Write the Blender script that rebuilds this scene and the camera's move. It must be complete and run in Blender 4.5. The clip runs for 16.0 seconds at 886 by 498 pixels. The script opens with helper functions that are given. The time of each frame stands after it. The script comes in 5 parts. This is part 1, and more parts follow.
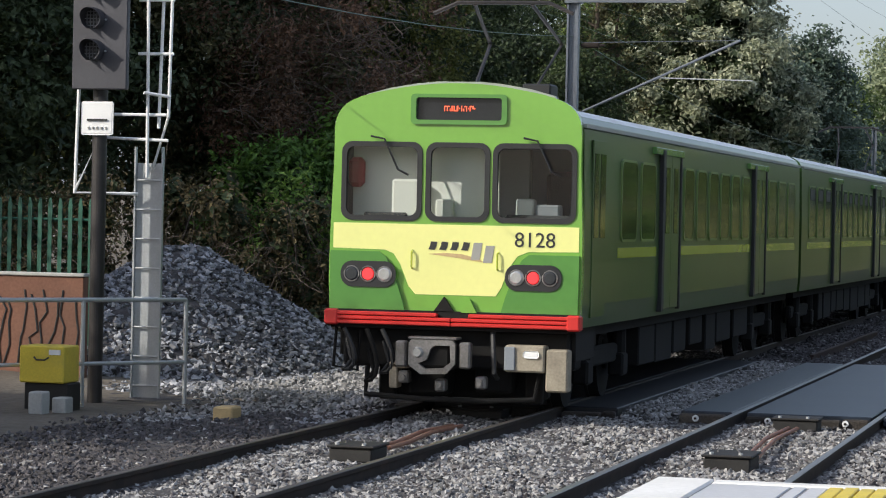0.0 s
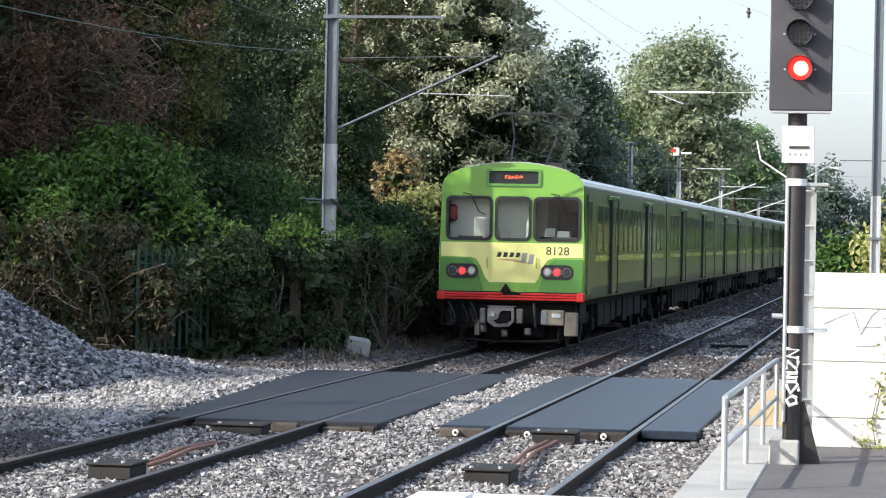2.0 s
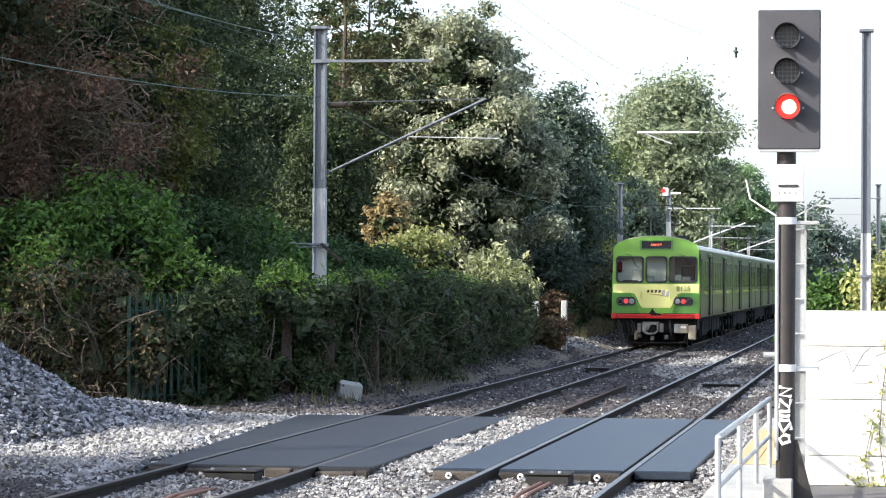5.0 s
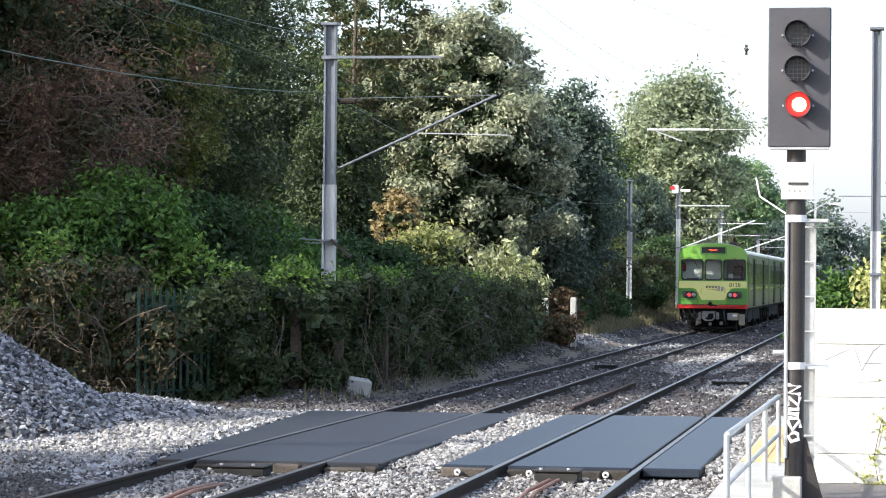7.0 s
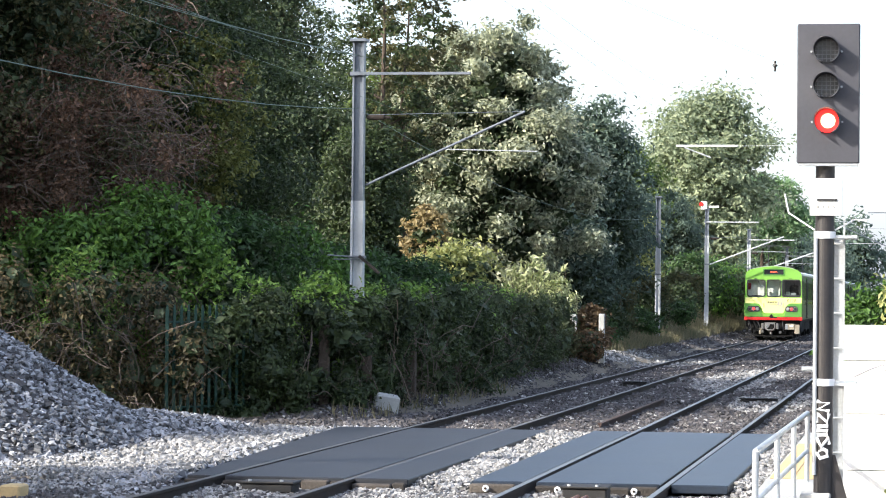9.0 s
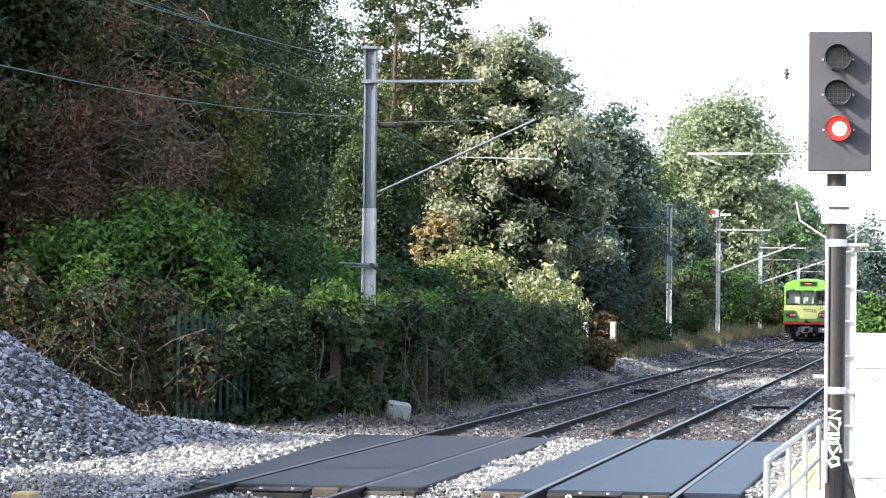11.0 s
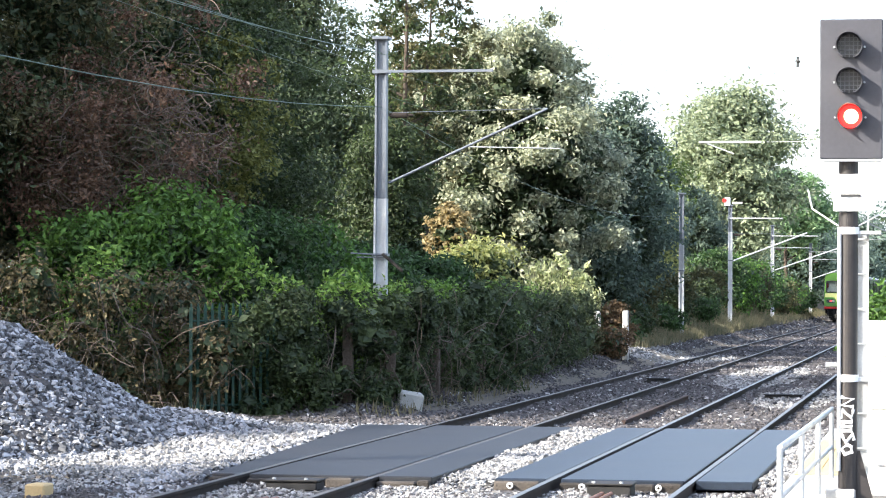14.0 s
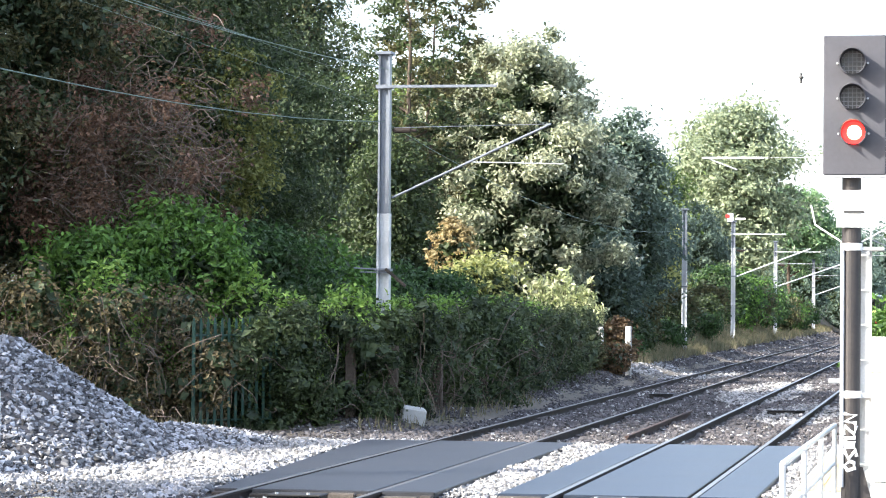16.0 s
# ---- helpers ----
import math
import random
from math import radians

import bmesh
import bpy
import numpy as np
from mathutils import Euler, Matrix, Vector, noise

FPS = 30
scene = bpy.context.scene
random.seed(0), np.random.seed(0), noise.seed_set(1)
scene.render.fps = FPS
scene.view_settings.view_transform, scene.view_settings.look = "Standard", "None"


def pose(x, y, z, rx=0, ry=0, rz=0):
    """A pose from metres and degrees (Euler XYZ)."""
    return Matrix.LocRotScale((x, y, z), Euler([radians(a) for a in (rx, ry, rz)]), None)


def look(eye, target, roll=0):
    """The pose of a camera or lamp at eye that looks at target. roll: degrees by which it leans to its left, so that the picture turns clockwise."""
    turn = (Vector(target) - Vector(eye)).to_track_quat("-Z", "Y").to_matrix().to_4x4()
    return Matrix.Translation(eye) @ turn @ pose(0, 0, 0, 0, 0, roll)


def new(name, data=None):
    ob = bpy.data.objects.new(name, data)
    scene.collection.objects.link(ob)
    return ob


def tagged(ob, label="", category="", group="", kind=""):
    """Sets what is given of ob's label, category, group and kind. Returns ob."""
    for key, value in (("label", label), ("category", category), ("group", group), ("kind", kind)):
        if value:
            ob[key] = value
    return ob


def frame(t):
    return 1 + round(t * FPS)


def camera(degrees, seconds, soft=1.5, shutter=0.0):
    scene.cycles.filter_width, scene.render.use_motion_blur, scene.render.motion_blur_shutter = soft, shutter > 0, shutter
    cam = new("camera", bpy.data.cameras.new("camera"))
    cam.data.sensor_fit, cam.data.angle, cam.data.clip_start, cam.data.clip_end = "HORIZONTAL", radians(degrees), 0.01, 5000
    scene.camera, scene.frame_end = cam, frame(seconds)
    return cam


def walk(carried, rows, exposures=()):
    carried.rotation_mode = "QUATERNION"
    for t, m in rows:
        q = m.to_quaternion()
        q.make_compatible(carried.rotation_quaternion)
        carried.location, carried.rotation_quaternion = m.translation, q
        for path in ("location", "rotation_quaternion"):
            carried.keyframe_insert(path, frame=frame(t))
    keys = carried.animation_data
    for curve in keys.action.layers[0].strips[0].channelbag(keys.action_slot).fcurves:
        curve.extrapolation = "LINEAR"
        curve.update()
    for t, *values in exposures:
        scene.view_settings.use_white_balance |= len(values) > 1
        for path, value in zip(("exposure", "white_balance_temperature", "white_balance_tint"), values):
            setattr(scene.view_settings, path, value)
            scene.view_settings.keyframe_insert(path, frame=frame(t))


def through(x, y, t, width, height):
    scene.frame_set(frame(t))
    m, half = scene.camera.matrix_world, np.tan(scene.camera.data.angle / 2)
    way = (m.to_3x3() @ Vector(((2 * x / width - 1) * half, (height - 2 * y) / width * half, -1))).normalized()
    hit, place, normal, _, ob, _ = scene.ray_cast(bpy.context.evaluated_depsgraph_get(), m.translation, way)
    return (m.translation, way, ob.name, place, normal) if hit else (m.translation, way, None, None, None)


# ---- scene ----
# ---- camera ----
cam = camera(17.73, 16.0, soft=1.1)
PATH = [
    (0, pose(0, 0, 2.196, 89.360, -1.255, 13.872)),
    (0.5, pose(0, 0, 2.196, 89.250, -1.299, 11.454)),
    (1, pose(0, 0, 2.196, 89.150, -1.336, 9.687)),
    (1.5, pose(0, 0, 2.196, 89.415, -1.275, 9.545)),
    (2, pose(0, 0, 2.196, 89.765, -1.045, 9.024)),
    (2.5, pose(0, 0, 2.196, 90.172, -0.617, 8.837)),
    (3, pose(0, 0, 2.196, 90.436, -0.337, 8.765)),
    (3.5, pose(0, 0, 2.196, 90.478, -0.469, 8.906)),
    (6, pose(0, 0, 2.196, 90.703, -0.205, 8.794)),
    (6.5, pose(0, 0, 2.196, 90.612, -0.387, 8.903)),
    (7, pose(0, 0, 2.196, 90.563, -0.506, 9.026)),
    (7.5, pose(0, 0, 2.196, 90.542, -0.540, 9.127)),
    (8, pose(0, 0, 2.196, 90.592, -0.417, 9.251)),
    (8.5, pose(0, 0, 2.196, 90.713, -0.417, 9.385)),
    (9, pose(0, 0, 2.196, 90.884, -0.553, 9.597)),
    (9.5, pose(0, 0, 2.196, 90.950, -0.622, 9.844)),
    (12, pose(0, 0, 2.196, 91.057, -0.572, 9.809)),
    (12.5, pose(0, 0, 2.196, 91.019, -0.640, 9.759)),
    (13, pose(0, 0, 2.196, 90.957, -0.525, 9.813)),
    (13.5, pose(0, 0, 2.196, 90.892, -0.368, 9.871)),
    (14, pose(0, 0, 2.196, 90.831, -0.292, 10.070)),
    (14.5, pose(0, 0, 2.196, 90.873, -0.332, 10.126)),
    (15, pose(0, 0, 2.196, 90.974, -0.250, 10.098)),
    (15.5, pose(0, 0, 2.196, 91.022, -0.357, 10.086)),
    (16, pose(0, 0, 2.196, 91.136, -0.433, 10.128)),
]
EXPOSURES = [(0.0, -0.38), (0.5, -0.2), (1.0, -0.06), (1.5, 0.05), (2.0, 0.3), (2.5, 0.38), (3.0, 0.5), (3.5, 0.6), (6.0, 0.63), (9.5, 0.83), (12.0, 1.08), (14.0, 1.22), (16.0, 1.46)]
walk(cam, PATH, EXPOSURES)

# ---- world and sun ----
SUN_FROM = Vector((-0.68, -0.54, 0.49)).normalized()
world = bpy.data.worlds.new("sky")
scene.world = world
world.use_nodes = True
wn, wl = world.node_tree.nodes, world.node_tree.links
sky = wn.new("ShaderNodeTexSky")
sky.sky_type, sky.sun_disc = "NISHITA", False
sky.sun_elevation = math.asin(SUN_FROM.z)
sky.sun_rotation = math.atan2(SUN_FROM.x, SUN_FROM.y)
sky.air_density, sky.dust_density = 1.0, 2.5
# a thin bright veil of cloud over the blue
veil = wn.new("ShaderNodeMix")
veil.data_type, veil.blend_type = "RGBA", "ADD"
veil.inputs[0].default_value = 1.0
veil.inputs[7].default_value = (1.75, 1.95, 2.5, 1)
wl.new(sky.outputs[0], veil.inputs[6])
wl.new(veil.outputs[2], wn["Background"].inputs[0])
wn["Background"].inputs[1].default_value = 0.15
sun_data = bpy.data.lights.new("sun", "SUN")
sun_data.energy, sun_data.angle, sun_data.color = 5.0, radians(0.6), (1.0, 0.95, 0.86)
sun_ob = new("sun", sun_data)
sun_ob.matrix_world = look(SUN_FROM * 60, (0, 0, 0))

# ---- materials ----
def material(name, base, rough=0.7, metal=0.0, scale=6.0, vary=0.25, bump=0.0, fine=60.0, island=0.0, objrand=0.0,
             dirt=None, dirt_amount=0.5, coat=0.0, coat_rough=0.03, emit=0.0, emit_color=None):
    """Base colour varied by two noises, with optional stains, relief and random shift per piece."""
    m = bpy.data.materials.new(name)
    m.use_nodes = True
    n, l = m.node_tree.nodes, m.node_tree.links
    p = n["Principled BSDF"]
    p.inputs["Roughness"].default_value = rough
    p.inputs["Metallic"].default_value = metal
    p.inputs["Coat Weight"].default_value = coat
    p.inputs["Coat Roughness"].default_value = coat_rough
    tc = n.new("ShaderNodeTexCoord")
    big, small = n.new("ShaderNodeTexNoise"), n.new("ShaderNodeTexNoise")
    for tex, s, d in ((big, scale, 4.0), (small, fine, 3.0)):
        tex.inputs["Scale"].default_value, tex.inputs["Detail"].default_value = s, d
        l.new(tc.outputs["Object"], tex.inputs["Vector"])
    add = n.new("ShaderNodeMath")
    add.operation = "ADD"
    l.new(big.outputs[0], add.inputs[0])
    l.new(small.outputs[0], add.inputs[1])
    value = n.new("ShaderNodeMapRange")
    value.inputs[1].default_value, value.inputs[2].default_value = 0.6, 1.4
    value.inputs[3].default_value, value.inputs[4].default_value = 1.0 - vary, 1.0 + vary
    l.new(add.outputs[0], value.inputs[0])
    out = value.outputs[0]
    if island or objrand:
        if island:
            g = n.new("ShaderNodeNewGeometry")
            src, amount = g.outputs["Random Per Island"], island
        else:
            g = n.new("ShaderNodeObjectInfo")
            src, amount = g.outputs["Random"], objrand
        r = n.new("ShaderNodeMapRange")
        r.inputs[3].default_value, r.inputs[4].default_value = 1.0 - amount, 1.0 + amount
        l.new(src, r.inputs[0])
        mul = n.new("ShaderNodeMath")
        mul.operation = "MULTIPLY"
        l.new(out, mul.inputs[0])
        l.new(r.outputs[0], mul.inputs[1])
        out = mul.outputs[0]
    sc = n.new("ShaderNodeVectorMath")
    sc.operation = "SCALE"
    sc.inputs[0].default_value = base
    l.new(out, sc.inputs["Scale"])
    col = sc.outputs[0]
    if dirt:
        d = n.new("ShaderNodeTexNoise")
        d.inputs["Scale"].default_value, d.inputs["Detail"].default_value = scale * 0.7, 6.0
        l.new(tc.outputs["Object"], d.inputs["Vector"])
        ramp = n.new("ShaderNodeMapRange")
        ramp.inputs[1].default_value, ramp.inputs[2].default_value = 0.48, 0.7
        ramp.inputs[4].default_value = dirt_amount
        l.new(d.outputs[0], ramp.inputs[0])
        mix = n.new("ShaderNodeMix")
        mix.data_type = "RGBA"
        l.new(ramp.outputs[0], mix.inputs[0])
        l.new(col, mix.inputs[6])
        mix.inputs[7].default_value = (*dirt, 1)
        col = mix.outputs[2]
    l.new(col, p.inputs["Base Color"])
    if bump:
        b = n.new("ShaderNodeBump")
        b.inputs["Strength"].default_value, b.inputs["Distance"].default_value = 0.7, bump
        l.new(add.outputs[0], b.inputs["Height"])
        l.new(b.outputs[0], p.inputs["Normal"])
    if emit:
        p.inputs["Emission Color"].default_value = (*(emit_color or base), 1)
        p.inputs["Emission Strength"].default_value = emit
    return m


def foliage(name, c1, c2, rough=0.55, through=0.35):
    """Leaves: colour differs leaf by leaf, part of the light passes through."""
    m = bpy.data.materials.new(name)
    m.use_nodes = True
    n, l = m.node_tree.nodes, m.node_tree.links
    p, out = n["Principled BSDF"], n["Material Output"]
    g = n.new("ShaderNodeNewGeometry")
    tc = n.new("ShaderNodeTexCoord")
    noise_tex = n.new("ShaderNodeTexNoise")
    noise_tex.inputs["Scale"].default_value = 0.6
    l.new(tc.outputs["Object"], noise_tex.inputs["Vector"])
    a = n.new("ShaderNodeMath")
    a.operation = "MULTIPLY_ADD"
    l.new(g.outputs["Random Per Island"], a.inputs[0])
    a.inputs[1].default_value = 0.6
    l.new(noise_tex.outputs[0], a.inputs[2])
    r = n.new("ShaderNodeMapRange")
    r.inputs[1].default_value, r.inputs[2].default_value = 0.35, 1.2
    l.new(a.outputs[0], r.inputs[0])
    mix = n.new("ShaderNodeMix")
    mix.data_type = "RGBA"
    l.new(r.outputs[0], mix.inputs[0])
    mix.inputs[6].default_value, mix.inputs[7].default_value = (*c1, 1), (*c2, 1)
    l.new(mix.outputs[2], p.inputs["Base Color"])
    p.inputs["Roughness"].default_value = rough
    t = n.new("ShaderNodeBsdfTranslucent")
    l.new(mix.outputs[2], t.inputs["Color"])
    ms = n.new("ShaderNodeMixShader")
    ms.inputs[0].default_value = through
    l.new(p.outputs[0], ms.inputs[1])
    l.new(t.outputs[0], ms.inputs[2])
    l.new(ms.outputs[0], out.inputs["Surface"])
    return m


def glass(name, tint=(0.9, 0.93, 0.91), shine=0.12):
    m = bpy.data.materials.new(name)
    m.use_nodes = True
    n, l = m.node_tree.nodes, m.node_tree.links
    out = n["Material Output"]
    n.remove(n["Principled BSDF"])
    tr, gl, fr, ms = (n.new(k) for k in ("ShaderNodeBsdfTransparent", "ShaderNodeBsdfGlossy", "ShaderNodeFresnel", "ShaderNodeMixShader"))
    tr.inputs[0].default_value = (*tint, 1)
    gl.inputs["Roughness"].default_value = 0.03
    fr.inputs[0].default_value = 1.5
    l.new(fr.outputs[0], ms.inputs[0])
    l.new(tr.outputs[0], ms.inputs[1])
    l.new(gl.outputs[0], ms.inputs[2])
    l.new(ms.outputs[0], out.inputs["Surface"])
    return m


M = {
    "earth": material("earth", (0.13, 0.11, 0.085), 0.95, scale=0.5, fine=9, vary=0.4, bump=0.05),
    "gravel": material("gravel", (0.065, 0.06, 0.06), 0.9, scale=1.2, fine=22, vary=0.45, bump=0.04),
    "stone": material("stone", (0.27, 0.265, 0.26), 0.8, scale=0.8, fine=30, vary=0.2, island=0.6),
    # one dark tone for old brownish stones and for shade on ballast
    "old_shaded_stone": material("old_shaded_stone", (0.078, 0.072, 0.074), 0.85, scale=0.8, fine=30, vary=0.25, island=0.55),
    "heap": material("heap_stone", (0.23, 0.235, 0.25), 0.75, scale=0.8, fine=30, vary=0.25, island=0.95),
    "rail_side": material("rusty_rail", (0.024, 0.018, 0.015), 0.95, scale=5, fine=50, vary=0.35, dirt=(0.06, 0.036, 0.025)),
    "rust_rail": material("rust_red_rail", (0.055, 0.033, 0.027), 0.85, scale=4, fine=40, vary=0.35),
    "rail_dull": material("dull_rail_head", (0.10, 0.085, 0.075), 0.45, 0.4, scale=2, fine=40, vary=0.25),
    "rail_top": material("worn_rail_head", (0.25, 0.245, 0.24), 0.42, 0.8, scale=2, fine=40, vary=0.15),
    "rubber": material("rubber_panel", (0.014, 0.016, 0.021), 0.52, scale=1.1, fine=25, vary=0.4, bump=0.004, dirt=(0.026, 0.024, 0.025), dirt_amount=0.7),
    "rubber_blue": material("blue_rubber_panel", (0.014, 0.022, 0.036), 0.41, scale=1.1, fine=25, vary=0.4, bump=0.004, dirt=(0.023, 0.028, 0.038), dirt_amount=0.7),
    "timber": material("worn_timber", (0.055, 0.046, 0.038), 0.9, scale=3, fine=40, vary=0.5, bump=0.015, objrand=0.5),
    "concrete": material("concrete", (0.42, 0.42, 0.40), 0.85, scale=1.5, fine=35, vary=0.18, bump=0.006, dirt=(0.24, 0.24, 0.23)),
    "mast": material("mast_paint", (0.155, 0.175, 0.205), 0.5, 0.3, scale=1.5, fine=30, vary=0.15, dirt=(0.16, 0.17, 0.19), dirt_amount=0.4),
    "mast_light": material("mast_pale_paint", (0.48, 0.50, 0.52), 0.55, 0.1, scale=1.5, fine=30, vary=0.15, dirt=(0.3, 0.3, 0.3), dirt_amount=0.4),
    "galv": material("galvanised_steel", (0.50, 0.52, 0.53), 0.45, 0.5, scale=3, fine=40, vary=0.15, dirt=(0.3, 0.3, 0.3), dirt_amount=0.35),
    "black_pole": material("black_pole_paint", (0.025, 0.022, 0.022), 0.5, scale=3, fine=30, vary=0.3, dirt=(0.06, 0.05, 0.045)),
    "head": material("signal_head_grey", (0.055, 0.055, 0.065), 0.55, scale=2.5, fine=30, vary=0.15, dirt=(0.09, 0.09, 0.1), dirt_amount=0.4),
    "lens_off": material("unlit_lens", (0.02, 0.022, 0.025), 0.25, scale=8, fine=60, vary=0.2),
    "lens_grid": material("lens_grid", (0.19, 0.19, 0.205), 0.5, scale=8, fine=60, vary=0.2),
    "red_lamp": material("red_signal_lamp", (0.8, 0.05, 0.03), 0.4, emit=2.0, emit_color=(1.0, 0.012, 0.012)),
    "red_core": material("red_lamp_core", (0.9, 0.5, 0.2), 0.4, emit=3.0, emit_color=(1.0, 0.62, 0.40)),
    "white_plate": material("white_plate", (0.85, 0.85, 0.84), 0.5, scale=4, fine=50, vary=0.05),
    "white_paint": material("white_wall_paint", (0.80, 0.79, 0.76), 0.8, scale=1.3, fine=25, vary=0.1, bump=0.004, dirt=(0.55, 0.53, 0.48), dirt_amount=0.35),
    "ink": material("black_ink", (0.03, 0.03, 0.03), 0.6, scale=6, vary=0.1),
    "graffiti": material("grey_graffiti", (0.30, 0.30, 0.31), 0.7, scale=4, vary=0.3),
    "yellow": material("yellow_paint", (0.72, 0.55, 0.06), 0.55, scale=3, fine=40, vary=0.15, dirt=(0.45, 0.36, 0.10), dirt_amount=0.45),
    "ochre": material("ochre_tactile", (0.55, 0.40, 0.20), 0.8, scale=3, fine=40, vary=0.15),
    "paving": material("platform_paving", (0.24, 0.235, 0.245), 0.85, scale=1.0, fine=35, vary=0.2, bump=0.003, dirt=(0.22, 0.21, 0.2)),
    "edge_slab": material("edge_slab", (0.52, 0.53, 0.55), 0.8, scale=1.2, fine=35, vary=0.1, bump=0.002, dirt=(0.40, 0.40, 0.41), dirt_amount=0.5),
    "dome_slab": material("dome_slab", (0.50, 0.43, 0.28), 0.8, scale=3, fine=40, vary=0.2, dirt=(0.36, 0.32, 0.27), dirt_amount=0.5),
    "tarmac": material("dark_tarmac", (0.12, 0.115, 0.115), 0.9, scale=1.5, fine=40, vary=0.35, bump=0.006),
    "rust_wall": material("rust_brown_wall", (0.17, 0.08, 0.052), 0.85, scale=1.6, fine=25, vary=0.3, dirt=(0.12, 0.07, 0.05)),
    "fence_green": material("green_fence_paint", (0.018, 0.10, 0.065), 0.5, scale=3, fine=40, vary=0.2),
    # fence green again, with the hedge's shade put into the colour
    "fence_shaded": material("shaded_fence_paint", (0.012, 0.05, 0.034), 0.6, scale=3, fine=40, vary=0.25),
    "bark": material("bark", (0.085, 0.065, 0.05), 0.95, scale=3, fine=20, vary=0.45, bump=0.03),
    "twig": material("dead_twig", (0.13, 0.10, 0.08), 0.9, scale=2, fine=20, vary=0.4),
    "wire": material("weathered_wire", (0.09, 0.15, 0.125), 0.5, 0.4, scale=2, vary=0.1),
    "cable": material("orange_cable", (0.24, 0.115, 0.075), 0.6, scale=5, fine=40, vary=0.3),
    "box_dark": material("dark_equipment_box", (0.018, 0.017, 0.016), 0.7, scale=4, fine=40, vary=0.35),
    "green": material("train_green", (0.19, 0.42, 0.068), 0.22, scale=0.6, fine=12, vary=0.05, coat=0.5),
    "green_dark": material("train_dark_green", (0.095, 0.27, 0.055), 0.25, scale=0.6, fine=12, vary=0.06, coat=0.5),
    # sides hold their shade as a darker green than the lit front
    "shaded_side_green": material("train_shaded_side_green", (0.032, 0.085, 0.013), 0.34, scale=0.5, fine=8, vary=0.15, coat=0.4, coat_rough=0.07, dirt=(0.045, 0.075, 0.022), dirt_amount=0.4),
    "frame_green": material("window_edge_green", (0.16, 0.24, 0.07), 0.3, scale=0.8, fine=12, vary=0.08, coat=0.4),
    "cream": material("train_cream", (0.86, 0.86, 0.32), 0.3, scale=0.8, fine=12, vary=0.04, coat=0.4),
    "lime": material("train_lime_stripe", (0.45, 0.52, 0.06), 0.25, scale=0.8, fine=12, vary=0.06, coat=0.5),
    "red": material("train_red", (0.62, 0.03, 0.025), 0.4, scale=2, fine=20, vary=0.1),
    "rubber_seal": material("black_window_seal", (0.018, 0.019, 0.02), 0.55, scale=4, vary=0.15),
    "roof": material("train_roof_grey", (0.76, 0.79, 0.81), 0.35, scale=0.7, fine=10, vary=0.12, dirt=(0.45, 0.46, 0.45), dirt_amount=0.5),
    "roof_edge": material("train_grey_edge", (0.32, 0.34, 0.32), 0.5, scale=1, vary=0.1),
    "under": material("underframe_grime", (0.008, 0.0075, 0.007), 0.95, scale=2, fine=20, vary=0.4),
    "steel": material("dirty_steel", (0.26, 0.25, 0.24), 0.45, 0.6, scale=5, fine=40, vary=0.35, dirt=(0.08, 0.07, 0.06)),
    "box_beige": material("beige_coupler_box", (0.33, 0.29, 0.22), 0.7, scale=4, fine=40, vary=0.3, dirt=(0.12, 0.1, 0.08)),
    "cab_pale": material("cab_pale_panel", (0.72, 0.73, 0.69), 0.6, scale=2, vary=0.06),
    "cab_grey": material("cab_grey_lining", (0.24, 0.265, 0.29), 0.8, scale=2, vary=0.1),
    "cab_red": material("cab_red_cover", (0.30, 0.025, 0.035), 0.7, scale=3, vary=0.15),
    "seat": material("seat_dark", (0.04, 0.045, 0.05), 0.8, scale=4, vary=0.15),
    "lamp_glass": material("lamp_glass", (0.62, 0.64, 0.64), 0.12, 0.6, scale=9, fine=70, vary=0.25),
    "lamp_dim": material("dim_lamp_glass", (0.05, 0.055, 0.06), 0.15, 0.2, scale=9, fine=70, vary=0.2),
    "tail_lamp": material("red_tail_lamp", (0.75, 0.05, 0.06), 0.12, emit=0.95, emit_color=(1.0, 0.05, 0.05)),
    "led": material("red_led_text", (0.8, 0.1, 0.05), 0.4, emit=1.6, emit_color=(1.0, 0.14, 0.06)),
    "grey_letter": material("grey_letter", (0.33, 0.33, 0.30), 0.5, scale=4, vary=0.05),
    "glass": glass("clear_glass"),
    "side_glass": material("dark_side_glass", (0.012, 0.016, 0.012), 0.06, scale=1, vary=0.1),
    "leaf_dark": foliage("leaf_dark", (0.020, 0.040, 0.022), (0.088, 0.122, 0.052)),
    "leaf_olive": foliage("leaf_olive", (0.035, 0.045, 0.020), (0.15, 0.14, 0.058)),
    "leaf_mid": foliage("leaf_mid", (0.05, 0.095, 0.024), (0.20, 0.27, 0.07)),
    # the whitish end of this range paints sun glints on the leaves
    "leaf_pale_glint": foliage("leaf_pale_glint", (0.040, 0.070, 0.032), (0.58, 0.60, 0.42), 0.33),
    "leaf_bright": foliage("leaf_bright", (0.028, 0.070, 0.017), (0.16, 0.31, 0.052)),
    # shaded copy of the bright shrub green above
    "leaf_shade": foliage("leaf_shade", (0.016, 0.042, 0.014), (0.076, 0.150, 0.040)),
    # sun on the hedge-top sprigs is put into this lime colour
    "leaf_lime_lit": foliage("leaf_lime_lit", (0.09, 0.19, 0.03), (0.32, 0.48, 0.10)),
    "leaf_hedge": foliage("leaf_hedge", (0.014, 0.025, 0.011), (0.075, 0.112, 0.035)),
    "leaf_bramble": foliage("leaf_bramble", (0.045, 0.037, 0.02), (0.22, 0.175, 0.08)),
    # yellow-green tone that stands for sun on the foliage
